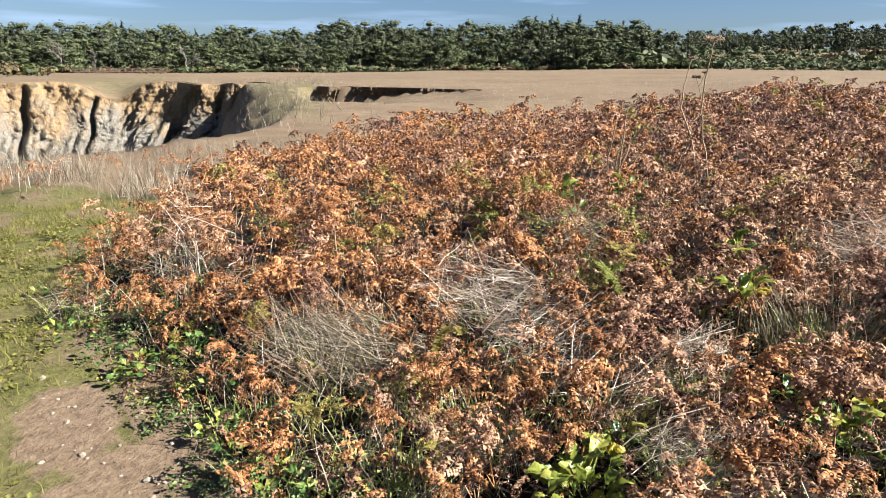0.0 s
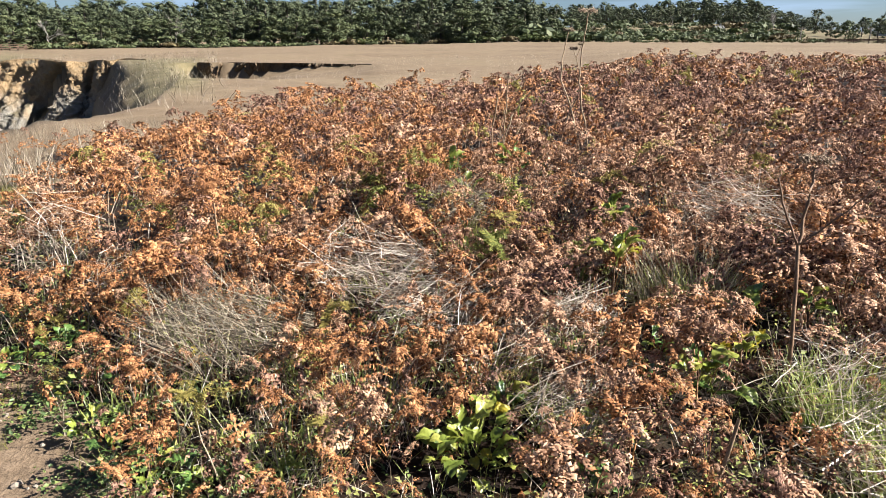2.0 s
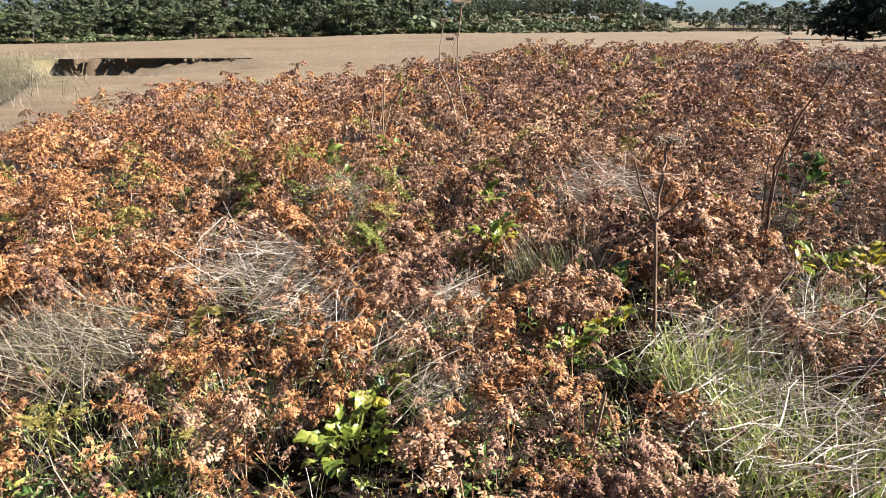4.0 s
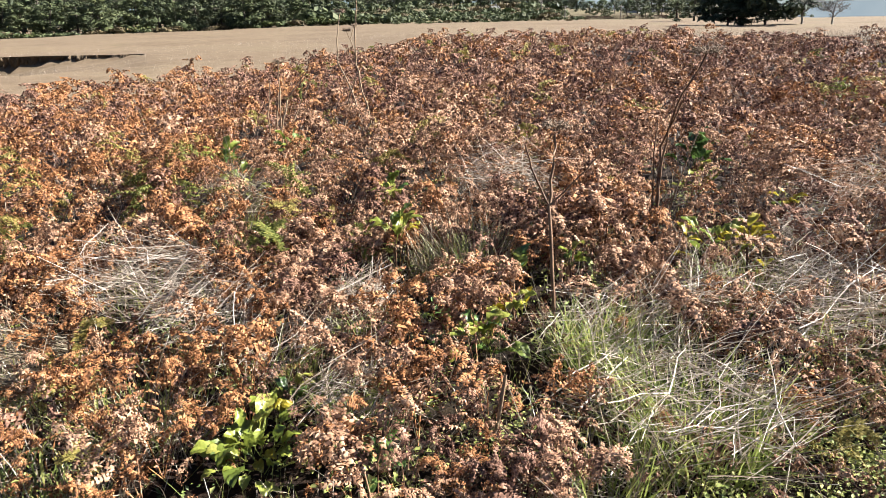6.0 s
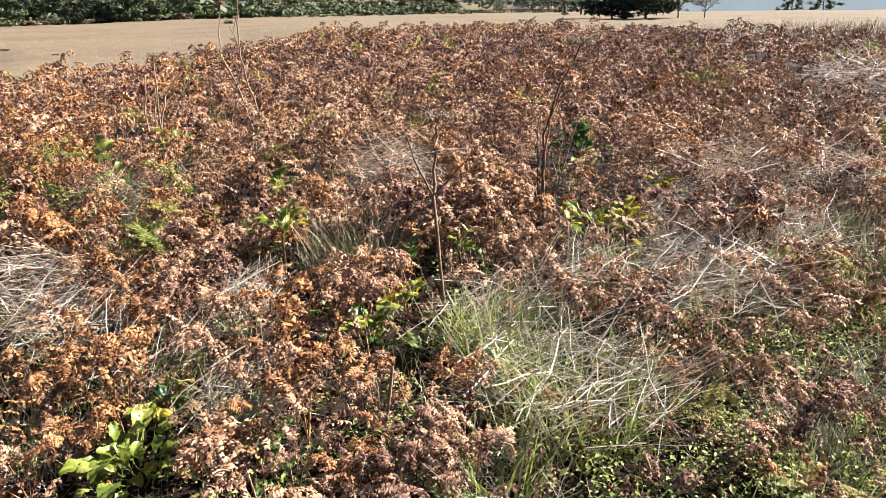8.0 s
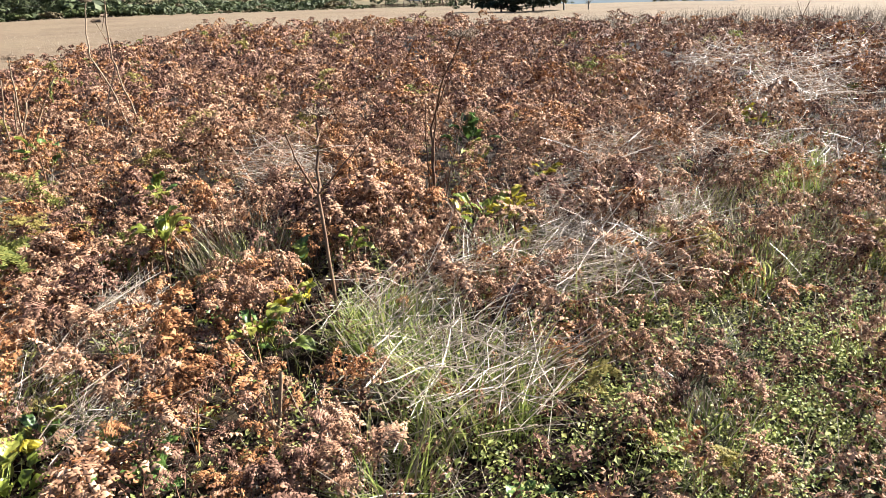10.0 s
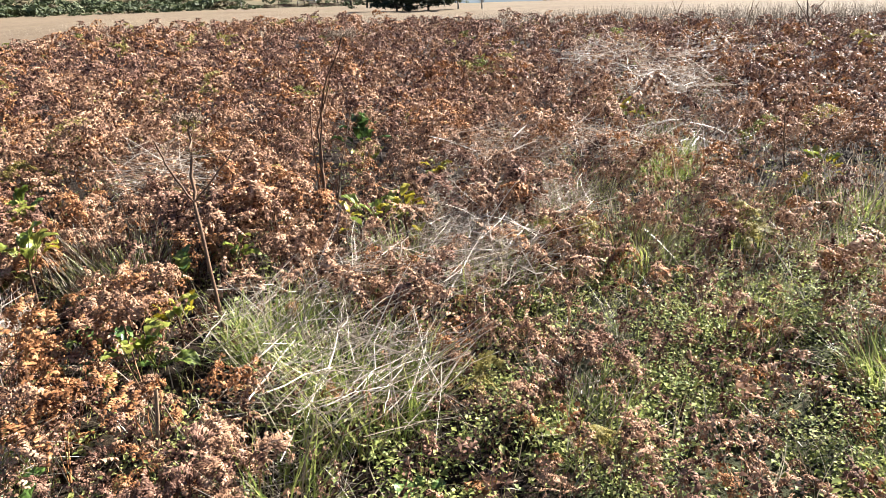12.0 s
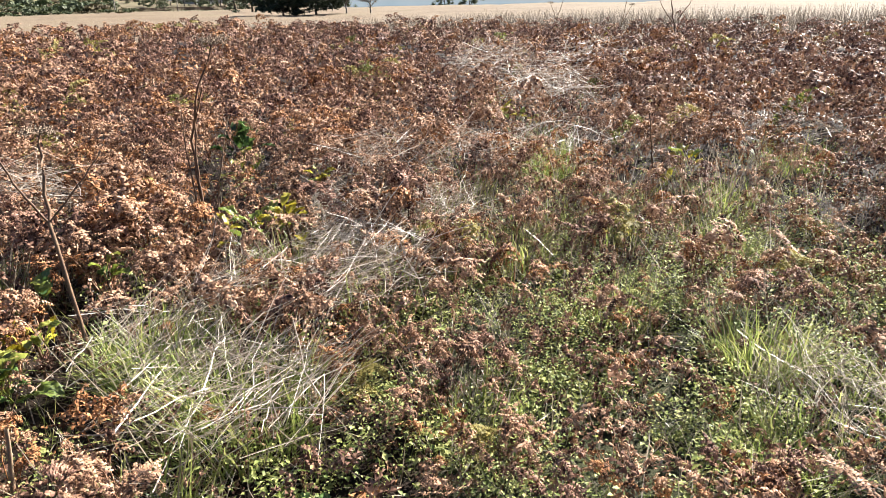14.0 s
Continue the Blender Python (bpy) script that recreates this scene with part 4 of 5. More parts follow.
GREY, BLEACHED, MIXED, FRESH = ("grey matted mound of dead grass among bracken", "bleached straw tuft lying over the bracken",
                                "tussock of green blades under lying straw", "yellow-green standing grass tuft")
TUSSOCKS = [  # x, y, radius, straw, green, length, label, pale, bearing of the lay, lift, standing
    (-0.40, 5.10, 0.44, 760, 90, 0.40, GREY, False, 2.7, 0.11, 8), (0.37, 5.90, 0.42, 460, 40, 0.45, BLEACHED, True, 2.9, 0.20, 30),
    (0.80, 5.30, 0.36, 380, 140, 0.38, MIXED, True, 0.4, 0.12, 30), (1.62, 5.15, 0.22, 260, 60, 0.34, BLEACHED, True, 0.6, 0.10, 20),
    (1.06, 7.00, 0.22, 200, 160, 0.50, "grey-green grass tuft in the bracken", False, None, 0.20, 10), (2.69, 4.30, 0.36, 150, 620, 0.40, MIXED, True, 0.1, 0.10, 40),
    (2.62, 3.55, 0.44, 330, 620, 0.44, MIXED, True, -0.2, 0.12, 60), (3.84, 3.85, 0.42, 380, 120, 0.46, BLEACHED, True, -0.3, 0.14, 60),
    (2.46, 5.62, 0.36, 60, 420, 0.46, "patch of thin upright seeding grass", True, None, 0.05, 420), (7.15, 4.39, 0.46, 80, 620, 0.50, FRESH, True, None, 0.1, 60),
    (9.10, 5.30, 0.65, 200, 80, 0.50, BLEACHED, True, None, 0.25, 90), (10.6, 7.10, 0.7, 170, 20, 0.55, BLEACHED, True, None, 0.3, 60),
    (8.43, 2.28, 0.45, 120, 300, 0.55, FRESH, True, None, 0.1, 60), (4.22, 1.82, 0.22, 60, 320, 0.40, FRESH, True, None, 0.08, 40),
    (4.05, 1.48, 0.34, 260, 90, 0.38, BLEACHED, True, 0.5, 0.08, 10), (-1.90, 6.30, 0.26, 120, 10, 0.42, BLEACHED, True, 2.6, 0.3, 20),
    (-1.32, 6.10, 0.24, 100, 10, 0.42, BLEACHED, True, 2.0, 0.3, 20), (-4.75, 10.9, 0.5, 40, 0, 0.42, BLEACHED, True, None, 0.2, 200),
    (12.1, 6.10, 0.7, 150, 20, 0.55, BLEACHED, True, None, 0.3, 60), (9.6, 6.50, 0.6, 150, 10, 0.5, BLEACHED, True, None, 0.3, 60),
    (3.23, 6.57, 0.42, 300, 10, 0.45, BLEACHED, True, 2.9, 0.25, 40), (0.50, 4.45, 0.26, 140, 70, 0.28, MIXED, True, None, 0.05, 40),
    (0.00, 4.15, 0.32, 100, 80, 0.2, FRESH, True, None, 0.04, 20), (1.34, 4.20, 0.22, 160, 160, 0.34, MIXED, True, 0.3, 0.08, 30),
    (4.05, 4.20, 0.32, 240, 100, 0.38, BLEACHED, True, -0.3, 0.1, 80), (5.00, 4.30, 0.4, 200, 120, 0.36, BLEACHED, True, -0.3, 0.1, 80),
    (4.9, 3.5, 0.5, 120, 220, 0.30, FRESH, True, None, 0.05, 160), (5.9, 3.0, 0.5, 120, 160, 0.3, FRESH, True, None, 0.05, 140),
    (3.2, 2.7, 0.35, 100, 160, 0.26, FRESH, True, None, 0.03, 80), (-6.7, 11.8, 0.6, 30, 0, 0.36, BLEACHED, True, None, 0.2, 220),
    (-7.6, 11.6, 0.6, 30, 0, 0.36, BLEACHED, True, None, 0.2, 220), (-2.6, 5.9, 0.2, 60, 40, 0.3, BLEACHED, True, None, 0.2, 20),
    (3.6, 1.6, 0.3, 120, 200, 0.26, FRESH, True, None, 0.03, 40), (4.6, 4.7, 0.45, 300, 80, 0.42, BLEACHED, True, -0.3, 0.16, 80), (5.3, 5.0, 0.45, 240, 60, 0.42, BLEACHED, True, 0.2, 0.2, 60), (3.3, 4.3, 0.3, 160, 60, 0.4, BLEACHED, True, 0.0, 0.16, 60), (2.05, 3.35, 0.26, 140, 160, 0.32, MIXED, True, None, 0.05, 40),
    (-0.25, 4.5, 0.35, 60, 60, 0.24, FRESH, True, None, 0.03, 40), (-0.75, 4.55, 0.3, 40, 50, 0.2, FRESH, True, None, 0.03, 30), (0.12, 4.0, 0.3, 60, 80, 0.26, FRESH, True, None, 0.03, 40),
    (0.40, 4.5, 0.28, 80, 90, 0.3, FRESH, True, None, 0.04, 40), (0.05, 4.85, 0.25, 60, 60, 0.26, FRESH, True, None, 0.03, 40), (-0.45, 4.1, 0.3, 30, 60, 0.2, FRESH, True, None, 0.03, 20),
    (5.5, 3.6, 0.4, 120, 260, 0.36, FRESH, True, None, 0.05, 160), (6.4, 3.3, 0.4, 100, 220, 0.36, FRESH, True, None, 0.05, 160), (4.9, 3.5, 0.35, 100, 240, 0.34, FRESH, True, None, 0.05, 140), (4.4, 2.6, 0.3, 80, 200, 0.3, FRESH, True, None, 0.03, 100),
    (5.8, 2.4, 0.4, 90, 240, 0.3, FRESH, True, None, 0.03, 120), (6.9, 2.6, 0.4, 120, 220, 0.36, FRESH, True, None, 0.05, 120), (5.0, 4.2, 0.35, 140, 160, 0.4, BLEACHED, True, 0.3, 0.12, 120), (3.9, 4.6, 0.35, 60, 260, 0.42, FRESH, True, None, 0.05, 80), (6.0, 4.6, 0.4, 160, 120, 0.45, BLEACHED, True, None, 0.15, 140),
    (1.05, 4.75, 0.3, 120, 140, 0.34, MIXED, True, 0.5, 0.08, 40), (6.6, 4.0, 0.5, 240, 60, 0.4, BLEACHED, True, 0.1, 0.2, 60), (8.2, 4.9, 0.5, 260, 40, 0.45, BLEACHED, True, None, 0.25, 60)]
for k, (x, y, rad, s, gr, ln, lab, pale, lay, lift, st) in enumerate(TUSSOCKS):
    tussock(x, y, rad, s, gr, ln, lab, 100 + k, pale, lay, lift, st)


def sward(name, x, y, shapes, length, mat, label, g, lean=0.3, wide=1.0):
    n = len(x)
    s = np.broadcast_to(length, (n,)) * g.uniform(0.55, 1.25, n)
    m = poses(x, y, ground_z(x, y) - 0.005, g.uniform(0, 6.28, n), np.abs(g.normal(0, lean, n)), g.uniform(0, 6.28, n), s)
    m[:, :3, 1] *= wide
    v, f, _ = scatter(shapes, g.integers(0, len(shapes), n), m)
    return tagged(new(name, mesh_of(name, v, f, [mat])), label, "grass", kind="stuff")


def cover(name, x, y, size, mat, label, g, rise=0.07):
    """Low leafy cover: little cupped leaves on all sides."""
    v = np.array([[0, 0, 0], [0.5, -0.33, 0.16], [1.0, 0, -0.08], [0.5, 0.33, 0.16]])
    f = np.array([[0, 1, 2], [0, 2, 3]])
    n = len(x)
    lumps = np.clip(1.0 + 0.9 * waves(x, y, 0.45, 64, 2), 0.15, 1.9)
    m = poses(x, y, ground_z(x, y) + np.abs(g.normal(rise, rise * 0.6, n)) * lumps, g.uniform(0, 6.28, n), g.uniform(0.0, 0.95, n), g.uniform(0, 6.28, n), size * g.uniform(0.5, 1.6, n))
    w, t, _ = scatter([(v, f)], np.zeros(n, int), m)
    return tagged(new(name, mesh_of(name, w, t, [mat])), label, "ground cover", kind="stuff")


g = np.random.default_rng(77)
SHORT = [blade(np.random.default_rng(k), 0.2, 0.06, 2) for k in range(6)]
# close turf on the path
x, y = sow(90000, 2.0, 10.5, -62, -8, g)
e = x - np.interp(y, EDGE_Y, EDGE_X)
bare = np.exp(-(((x + 1.68 + 0.55 * (y - 4.5)) / 0.40) ** 2 + ((y - 4.5) / 0.58) ** 2)) + np.exp(-(((x + 0.95) / 0.32) ** 2 + ((y - 3.7) / 0.75) ** 2))
keep = (e < 0.35) & (e > -3.5) & (g.uniform(0, 1, len(x)) > bare * 1.5) & (waves(x, y, 1.3, 31) > -0.35)
sward("path_turf", x[keep], y[keep], SHORT, 0.06, MOSS, "short mossy yellow-green turf on the trodden path", g, 0.5, 1.2)
x, y = sow(60000, 2.0, 9, -62, -8, g)
e = x - np.interp(y, EDGE_Y, EDGE_X)
bare = np.exp(-(((x + 1.68 + 0.55 * (y - 4.5)) / 0.40) ** 2 + ((y - 4.5) / 0.58) ** 2)) + np.exp(-(((x + 0.95) / 0.32) ** 2 + ((y - 3.7) / 0.75) ** 2))
keep = (e < 0.3) & (e > -3.0) & (g.uniform(0, 1, len(x)) > bare * 2) & (waves(x, y, 0.8, 33) > 0.0)
cover("path_weeds", x[keep], y[keep], 0.026, MOSS, "tiny creeping weeds on the path", g, 0.015)
# dry grass between the path and the inlet, and the tall field grass past the bracken
x, y = sow(11000, 9, 17, -60, -17, g)
keep = (is_bracken(x, y) < 0.5) & (g.uniform(0, 1, len(x)) < smooth(9.0, 11.5, y))
sward("dry_grass", x[keep], y[keep], THIN, 0.26, GREYSTRAW, "pale dry grass along the rim of the inlet", g, 0.35, 1.2)
x, y = sow(6000, 17, 75, -24, 40, g)
az, r = polar(x, y)
keep = (r > np.interp(az, SKY_AZ, SKY_R) + 1.5) & (inlet(az, r) < 0.02) & (waves(x, y, 9, 41) > -0.3)
sward("dry_grass", x[keep], y[keep], THIN, 0.26, STRAW, "straw-coloured grass of the far field", g, 0.3, 2.0)
# rough grass on the slopes at the head of the inlet
x, y = sow(9000, 22, 92, -40, -15, g)
az, r = polar(x, y)
keep = (inlet(az, r) < 0.7) & (waves(x, y, 6, 43) > -0.2)
sward("dry_grass", x[keep], y[keep], THIN, 0.5, GREYSTRAW, "rough dry grass on the slopes above the inlet", g, 0.5, 3.0)
x, y = sow(19000, 25, 46, 30, 104, g)
az, r = polar(x, y)
keep = (r > np.interp(az, SKY_AZ, SKY_R) + 1.0)
sward("dry_grass", x[keep], y[keep], THIN, np.interp(az, [30, 45, 60, 100], [0.35, 0.6, 0.95, 1.05])[keep], FIELDSTRAW, "tall dry field grass past the bracken", g, 0.22, 1.2)
# thin dry stems all through the bracken
x, y = sow(3800, 2.2, 13, -40, 98, g)
keep = is_bracken(x, y) > 0.5
sward("dry_stems", x[keep], y[keep], STAND + ARCH, np.interp(polar(x, y)[1], [2, 6, 13], [0.30, 0.5, 0.62])[keep], STRAW, "single pale grass stems among the bracken", g, 0.35, 1.2)
# low grass, dry and green, in the gaps beside the walk
x, y = sow(6500, 1.8, 6.2, -42, 98, g)
keep = (is_bracken(x, y) > 0.3) & (waves(x, y, 0.7, 83) > -0.25)
sward("dry_stems", x[keep], y[keep], STAND + ARCH, 0.22, STRAW, "low straw between the nearest fronds", g, 0.7, 1.7)
x, y = sow(8000, 1.8, 6.2, -42, 98, g)
keep = (is_bracken(x, y) > 0.3) & (waves(x, y, 0.7, 85) > 0.0)
sward("green_grass", x[keep], y[keep], STAND + ARCH, 0.24, GRASS, "fresh grass between the nearest fronds", g, 0.4, 0.9)
x, y = sow(10000, 2.0, 9, 10, 100, g)
keep = g.uniform(0, 1, len(x)) < np.exp(-(((x - 4.8) / 2.4) ** 2 + ((y - 2.4) / 1.9) ** 2)) + 0.1
sward("dry_stems", x[keep], y[keep], STAND + ARCH, 0.24, GREYSTRAW, "thin dry stems over the low green cover", g, 0.35, 1.8)


x, y = sow(900000, 1.8, 9, 5, 100, g)
keep = (g.uniform(0, 1, len(x)) < 1.1 * np.exp(-(((x - 4.4) / 2.2) ** 2 + ((y - 2.3) / 1.6) ** 2)) * smooth(-0.5, 0.5, waves(x, y, 0.8, 51)))
cover("ground_cover", x[keep], y[keep], 0.0145, COVER, "low bright green leafy cover between the ferns", g, 0.09)
x, y = sow(160000, 2.0, 8.5, -48, 15, g)
e = x - np.interp(y, EDGE_Y, EDGE_X)
keep = (e > 0.16 + 0.1 * waves(x, y, 0.5, 59)) & (g.uniform(0, 1, len(x)) < np.exp(-((e - 0.4) / 0.75) ** 2) * smooth(-0.5, 0.4, waves(x, y, 0.6, 53)))
cover("ground_cover", x[keep], y[keep], 0.020, COVERDARK, "dark green leafy weeds along the edge of the path", g, 0.05)
x, y = sow(60000, 2.0, 9, -40, 98, g)
keep = (is_bracken(x, y) > 0.5) & (waves(x, y, 1.1, 57) > np.interp(polar(x, y)[1], [2, 4, 6], [-0.3, 0.1, 0.5]))
cover("ground_cover", x[keep], y[keep], 0.026, COVER, "green undergrowth showing between dead fronds", g)

# ---- broad-leaved plants ----


def broad_leaf(gen, lobes, wide):
    """A leaf one unit long from its stalk's foot: stalk, then a folded, wavy blade."""
    n, m = 8, 4
    rows = []
    stalk = gen.uniform(0.35, 0.6)
    arch, fold, droop = gen.uniform(0.3, 0.95), gen.uniform(0.15, 0.5), gen.uniform(0.5, 1.3)
    a, cur = arch, np.array([math.cos(arch) * stalk, 0, math.sin(arch) * stalk])
    foot = cur.copy()
    ph = gen.uniform(0, 6.28)
    for i in range(n + 1):
        u = i / n
        half = wide * math.sin(math.pi * min(u * 0.92 + 0.06, 1)) ** 0.7 * (1 + lobes * math.sin(u * 18 + ph) * 0.3)
        for j in range(-m, m + 1):
            s = j / m
            rows.append(cur + np.array([0, s * half, abs(s) * half * fold + 0.05 * math.sin(u * 13 + s * 5 + ph)]) + np.array([lobes * 0.10 * abs(s), 0, 0]))
        cur = cur + np.array([math.cos(a), 0, math.sin(a)]) * 0.75 / n
        a -= droop * 1.3 / n
    k = 2 * m + 1
    f = [[i * k + j, i * k + j + 1, (i + 1) * k + j + 1, (i + 1) * k + j] for i in range(n) for j in range(k - 1)]
    return joined([(np.array(rows), np.array(f)), tube(bend((0, 0, 0), foot, 0.02, 4), [0.022, 0.014], 4)])


gen = np.random.default_rng(13)
PLAIN_LEAF = [broad_leaf(gen, 0.10, 0.25) for _ in range(6)]
LOBED_LEAF = [broad_leaf(gen, 0.55, 0.22) for _ in range(6)]
LEAF_MESH = {(k, j, m): mesh_of("leaf", *s, [mm], smooth=True) for k, fam in enumerate((PLAIN_LEAF, LOBED_LEAF)) for j, s in enumerate(fam)
             for m, mm in enumerate((LEAFGREEN, LEAFDARK, LEAFYELLOW))}


def leafy_plant(x, y, lift, radius, leaf, count, hues, lobed, label, seed):
    """A leafy plant: leaves of that length round a stem, their feet lift above the ground."""
    g = np.random.default_rng(seed)
    p = tagged(new("broad_leaved_plant"), label, "plant", "broad-leaved plants")
    p.location = (x, y, ground_at(x, y) + lift)
    if lift > 0.12:
        part("stem", mesh_of("stem", *tube(bend((0, 0, -lift), (0, 0, 0.03), 0, 4, 0.01, g), [0.010, 0.006], 5), [STALK]), p)
    for k in range(count):
        ob = part("leaf", LEAF_MESH[(int(lobed), int(g.integers(0, 6)), int(g.choice(hues)))], p)
        a, r = k * 2.4 + g.normal(0, 0.4), radius * math.sqrt((k + 0.5) / count)
        ob.rotation_euler = (g.normal(0, 0.3), g.normal(-0.25, 0.35), a)
        ob.scale = [leaf * g.uniform(0.65, 1.25)] * 3
        ob.location = ((r - leaf * 0.5) * math.cos(a), (r - leaf * 0.5) * math.sin(a), g.uniform(-0.3, 0.5) * leaf + 0.25 * radius * (1 - (r / radius) ** 2))


for k, (x, y, lift, radius, leaf, count, hues, lobed, lab) in enumerate(PLANTS):
    leafy_plant(x, y, lift, radius, leaf, count, hues, lobed, lab, 300 + k)

# ---- dead flower stalks ----


def stalk(x, y, stems, label, mat, seed, heads=()):
    """Dead stalks in the upright plane across the view from the path: stems as lists of (aside, up), heads as (aside, up, radius)."""
    g = np.random.default_rng(seed)
    s = tagged(new("dead_flower_stalk"), label, "dead plant", "dead flower stalks")
    s.location = (x, y, ground_at(x, y))
    d = np.array([x - OX, y - OY]) / math.hypot(x - OX, y - OY)
    side = np.array([d[1], -d[0], 0])
    deep = np.array([d[0], d[1], 0])

    def at(p, k=0.0):
        return np.array(p, float) if len(p) == 3 else side * p[0] + deep * k * p[1] + np.array([0, 0, p[1]])

    for i, (pts, r0, r1) in enumerate(stems):
        k = g.normal(0, 0.06)
        p = np.array([at(q, k) for q in pts])
        q = np.stack([np.interp(np.linspace(0, len(p) - 1, 3 * len(p)), np.arange(len(p)), p[:, c]) for c in range(3)], -1)
        q[1:-1] += g.normal(0, r0 * 0.5, q[1:-1].shape)
        part("stem" if i == 0 else "branch", mesh_of("stem", *tube(q, [r0, r1], 6), [mat], smooth=True), s)
    for *spot, rad in heads:
        pieces = []
        c = at(spot)
        for _ in range(34):
            th, up = g.uniform(0, 6.28), g.uniform(0.1, 0.45)
            tip = c + rad * np.array([math.cos(th) * g.uniform(0.4, 1), math.sin(th) * g.uniform(0.4, 1), up * 0.7])
            pieces.append(tube(bend(c, tip, -rad * 0.1, 3), [0.0022, 0.0014], 3))
            for _ in range(5):
                e = tip + g.normal(0, rad * 0.13, 3)
                pieces.append(tube(np.array([e, e + [0.003, 0.002, 0.004 + 0.03 * rad], e + [0.005, 0, 0.008 + 0.05 * rad]]), [0.002 + 0.04 * rad, 0.001], 4))
        v, f = joined(pieces)
        tagged(part("seed_head", mesh_of("seed_head", v, f, [SEED]), s, "dry brown umbel of seeds"), kind="stuff")
    return s


stalk(2.47, 4.45, [([(0, 0, 0), (0.01, 0.05, 0.43), (0.03, 0.15, 0.83), (0.09, 0.22, 1.05), (0.13, 0.27, 1.21)], 0.011, 0.006), ([(0.03, 0.15, 0.83), (-0.05, 0.18, 1.0), (-0.09, 0.2, 1.15)], 0.006, 0.004),
                   ([(0.03, 0.15, 0.83), (0.17, 0.1, 0.98), (0.30, 0.08, 1.12)], 0.005, 0.003)], "forked brown dead umbel stalk standing in bracken", STALK, 1, [(0.13, 0.27, 1.21, 0.075)])
stalk(4.0, 5.6, [([(0, 0, 0), (0.0, 0.03, 0.43), (0.04, 0.08, 0.85), (0.03, -0.08, 1.2), (0.11, -0.21, 1.52)], 0.013, 0.006), ([(0.0, 0.02, 0.2), (0.02, 0.06, 0.7), (0.05, 0.02, 1.0), (0.07, -0.08, 1.22)], 0.009, 0.005),
                 ([(-0.03, 0.03, 0.2), (-0.02, 0.08, 0.8), (0.0, 0.1, 1.05)], 0.006, 0.004)], "tall dark leaning dead umbel stalks in bracken", STALK, 2, [(0.11, -0.21, 1.52, 0.13)])
stalk(2.98, 10.45, [([(0.0, 0), (-0.02, 0.3), (-0.15, 0.87), (-0.32, 1.28), (-0.32, 1.42), (-0.30, 1.69), (-0.25, 1.89)], 0.013, 0.006), ([(-0.18, 0.95), (-0.08, 1.1), (-0.03, 1.12)], 0.006, 0.004)],
      "tall thin pale dead umbel stalk with a seed head", STALKPALE, 3, [(-0.25, 1.89, 0.07)])
stalk(3.04, 10.43, [([(0.03, 0), (0.02, 0.43), (-0.10, 1.02), (-0.15, 1.35), (-0.13, 1.70), (-0.09, 1.97), (-0.09, 2.11)], 0.013, 0.006), ([(-0.15, 1.38), (-0.20, 1.55), (-0.14, 1.73)], 0.005, 0.004),
                    ([(-0.20, 1.55), (-0.24, 1.66)], 0.005, 0.003), ([(-0.39, 0.3), (-0.27, 0.8), (-0.12, 1.19)], 0.011, 0.006)],
      "tall thin dead umbel stalk with broad seed head", STALKPALE, 4, [(-0.09, 2.11, 0.11), (-0.14, 1.72, 0.05), (-0.24, 1.66, 0.06)])
stalk(1.67, 8.59, [([(-0.03, 0), (-0.03, 0.61), (-0.02, 0.93), (0.01, 1.43)], 0.011, 0.006), ([(-0.07, 0.1), (-0.09, 0.57), (-0.15, 0.85), (-0.09, 1.26)], 0.009, 0.006), ([(-0.03, 0.3), (-0.02, 0.79), (0.07, 1.09), (0.24, 1.30)], 0.010, 0.006),
                   ([(0.0, 0.2), (0.02, 0.67), (0.17, 1.0), (0.32, 1.27)], 0.007, 0.004), ([(-0.05, 0.2), (-0.08, 0.72), (-0.02, 1.15)], 0.008, 0.005)],
      "cluster of bare pale dead stems in the bracken", STALKPALE, 5, [(0.01, 1.43, 0.06)])
stalk(20.3, 6.95, [([(0, 0), (-0.1, 0.7), (-0.22, 1.3), (-0.35, 2.1)], 0.024, 0.010), ([(-0.15, 0.9), (-0.5, 1.4), (-0.65, 1.9)], 0.014, 0.007), ([(-0.15, 0.9), (0.2, 1.4), (0.45, 1.95)], 0.014, 0.007),
                   ([(-0.1, 0.6), (-0.45, 1.1)], 0.012, 0.006)], "dark branching dead stalk at the far edge of the bracken", STALK, 6, [(-0.65, 1.9, 0.14), (0.45, 1.95, 0.14), (-0.35, 2.1, 0.15)])
stalk(23.5, 12.2, [([(0, 0), (0.1, 0.9), (0.3, 1.55)], 0.016, 0.008), ([(0.1, 0.8), (-0.15, 1.4)], 0.010, 0.006)], "dark dead stalk against the field grass", STALK, 7, [(0.3, 1.55, 0.14), (-0.15, 1.4, 0.1)])
stalk(25.0, 10.4, [([(0, 0), (0.1, 0.9), (0.25, 1.65)], 0.016, 0.008), ([(0.1, 0.8), (0.4, 1.35)], 0.010, 0.006)], "dark dead stalk against the field grass", STALK, 8, [(0.25, 1.65, 0.15), (0.4, 1.35, 0.1)])
stalk(7.01, 3.23, [([(0, 0), (-0.03, 0.4), (-0.08, 0.75)], 0.008, 0.005)], "bare broken stem above green leaves", STALK, 9)
stalk(7.0, 3.6, [([(0, 0), (-0.1, 0.4), (-0.2, 0.7)], 0.007, 0.004)], "bare leaning brown stem in bracken", STALK, 10)
stalk(3.06, 6.96, [([(0, 0), (0.1, 0.3), (0.36, 0.75)], 0.008, 0.005), ([(0, 0), (0.15, 0.25), (0.5, 0.6)], 0.007, 0.004)], "pale leaning dead stems in the bracken", STALKPALE, 11)
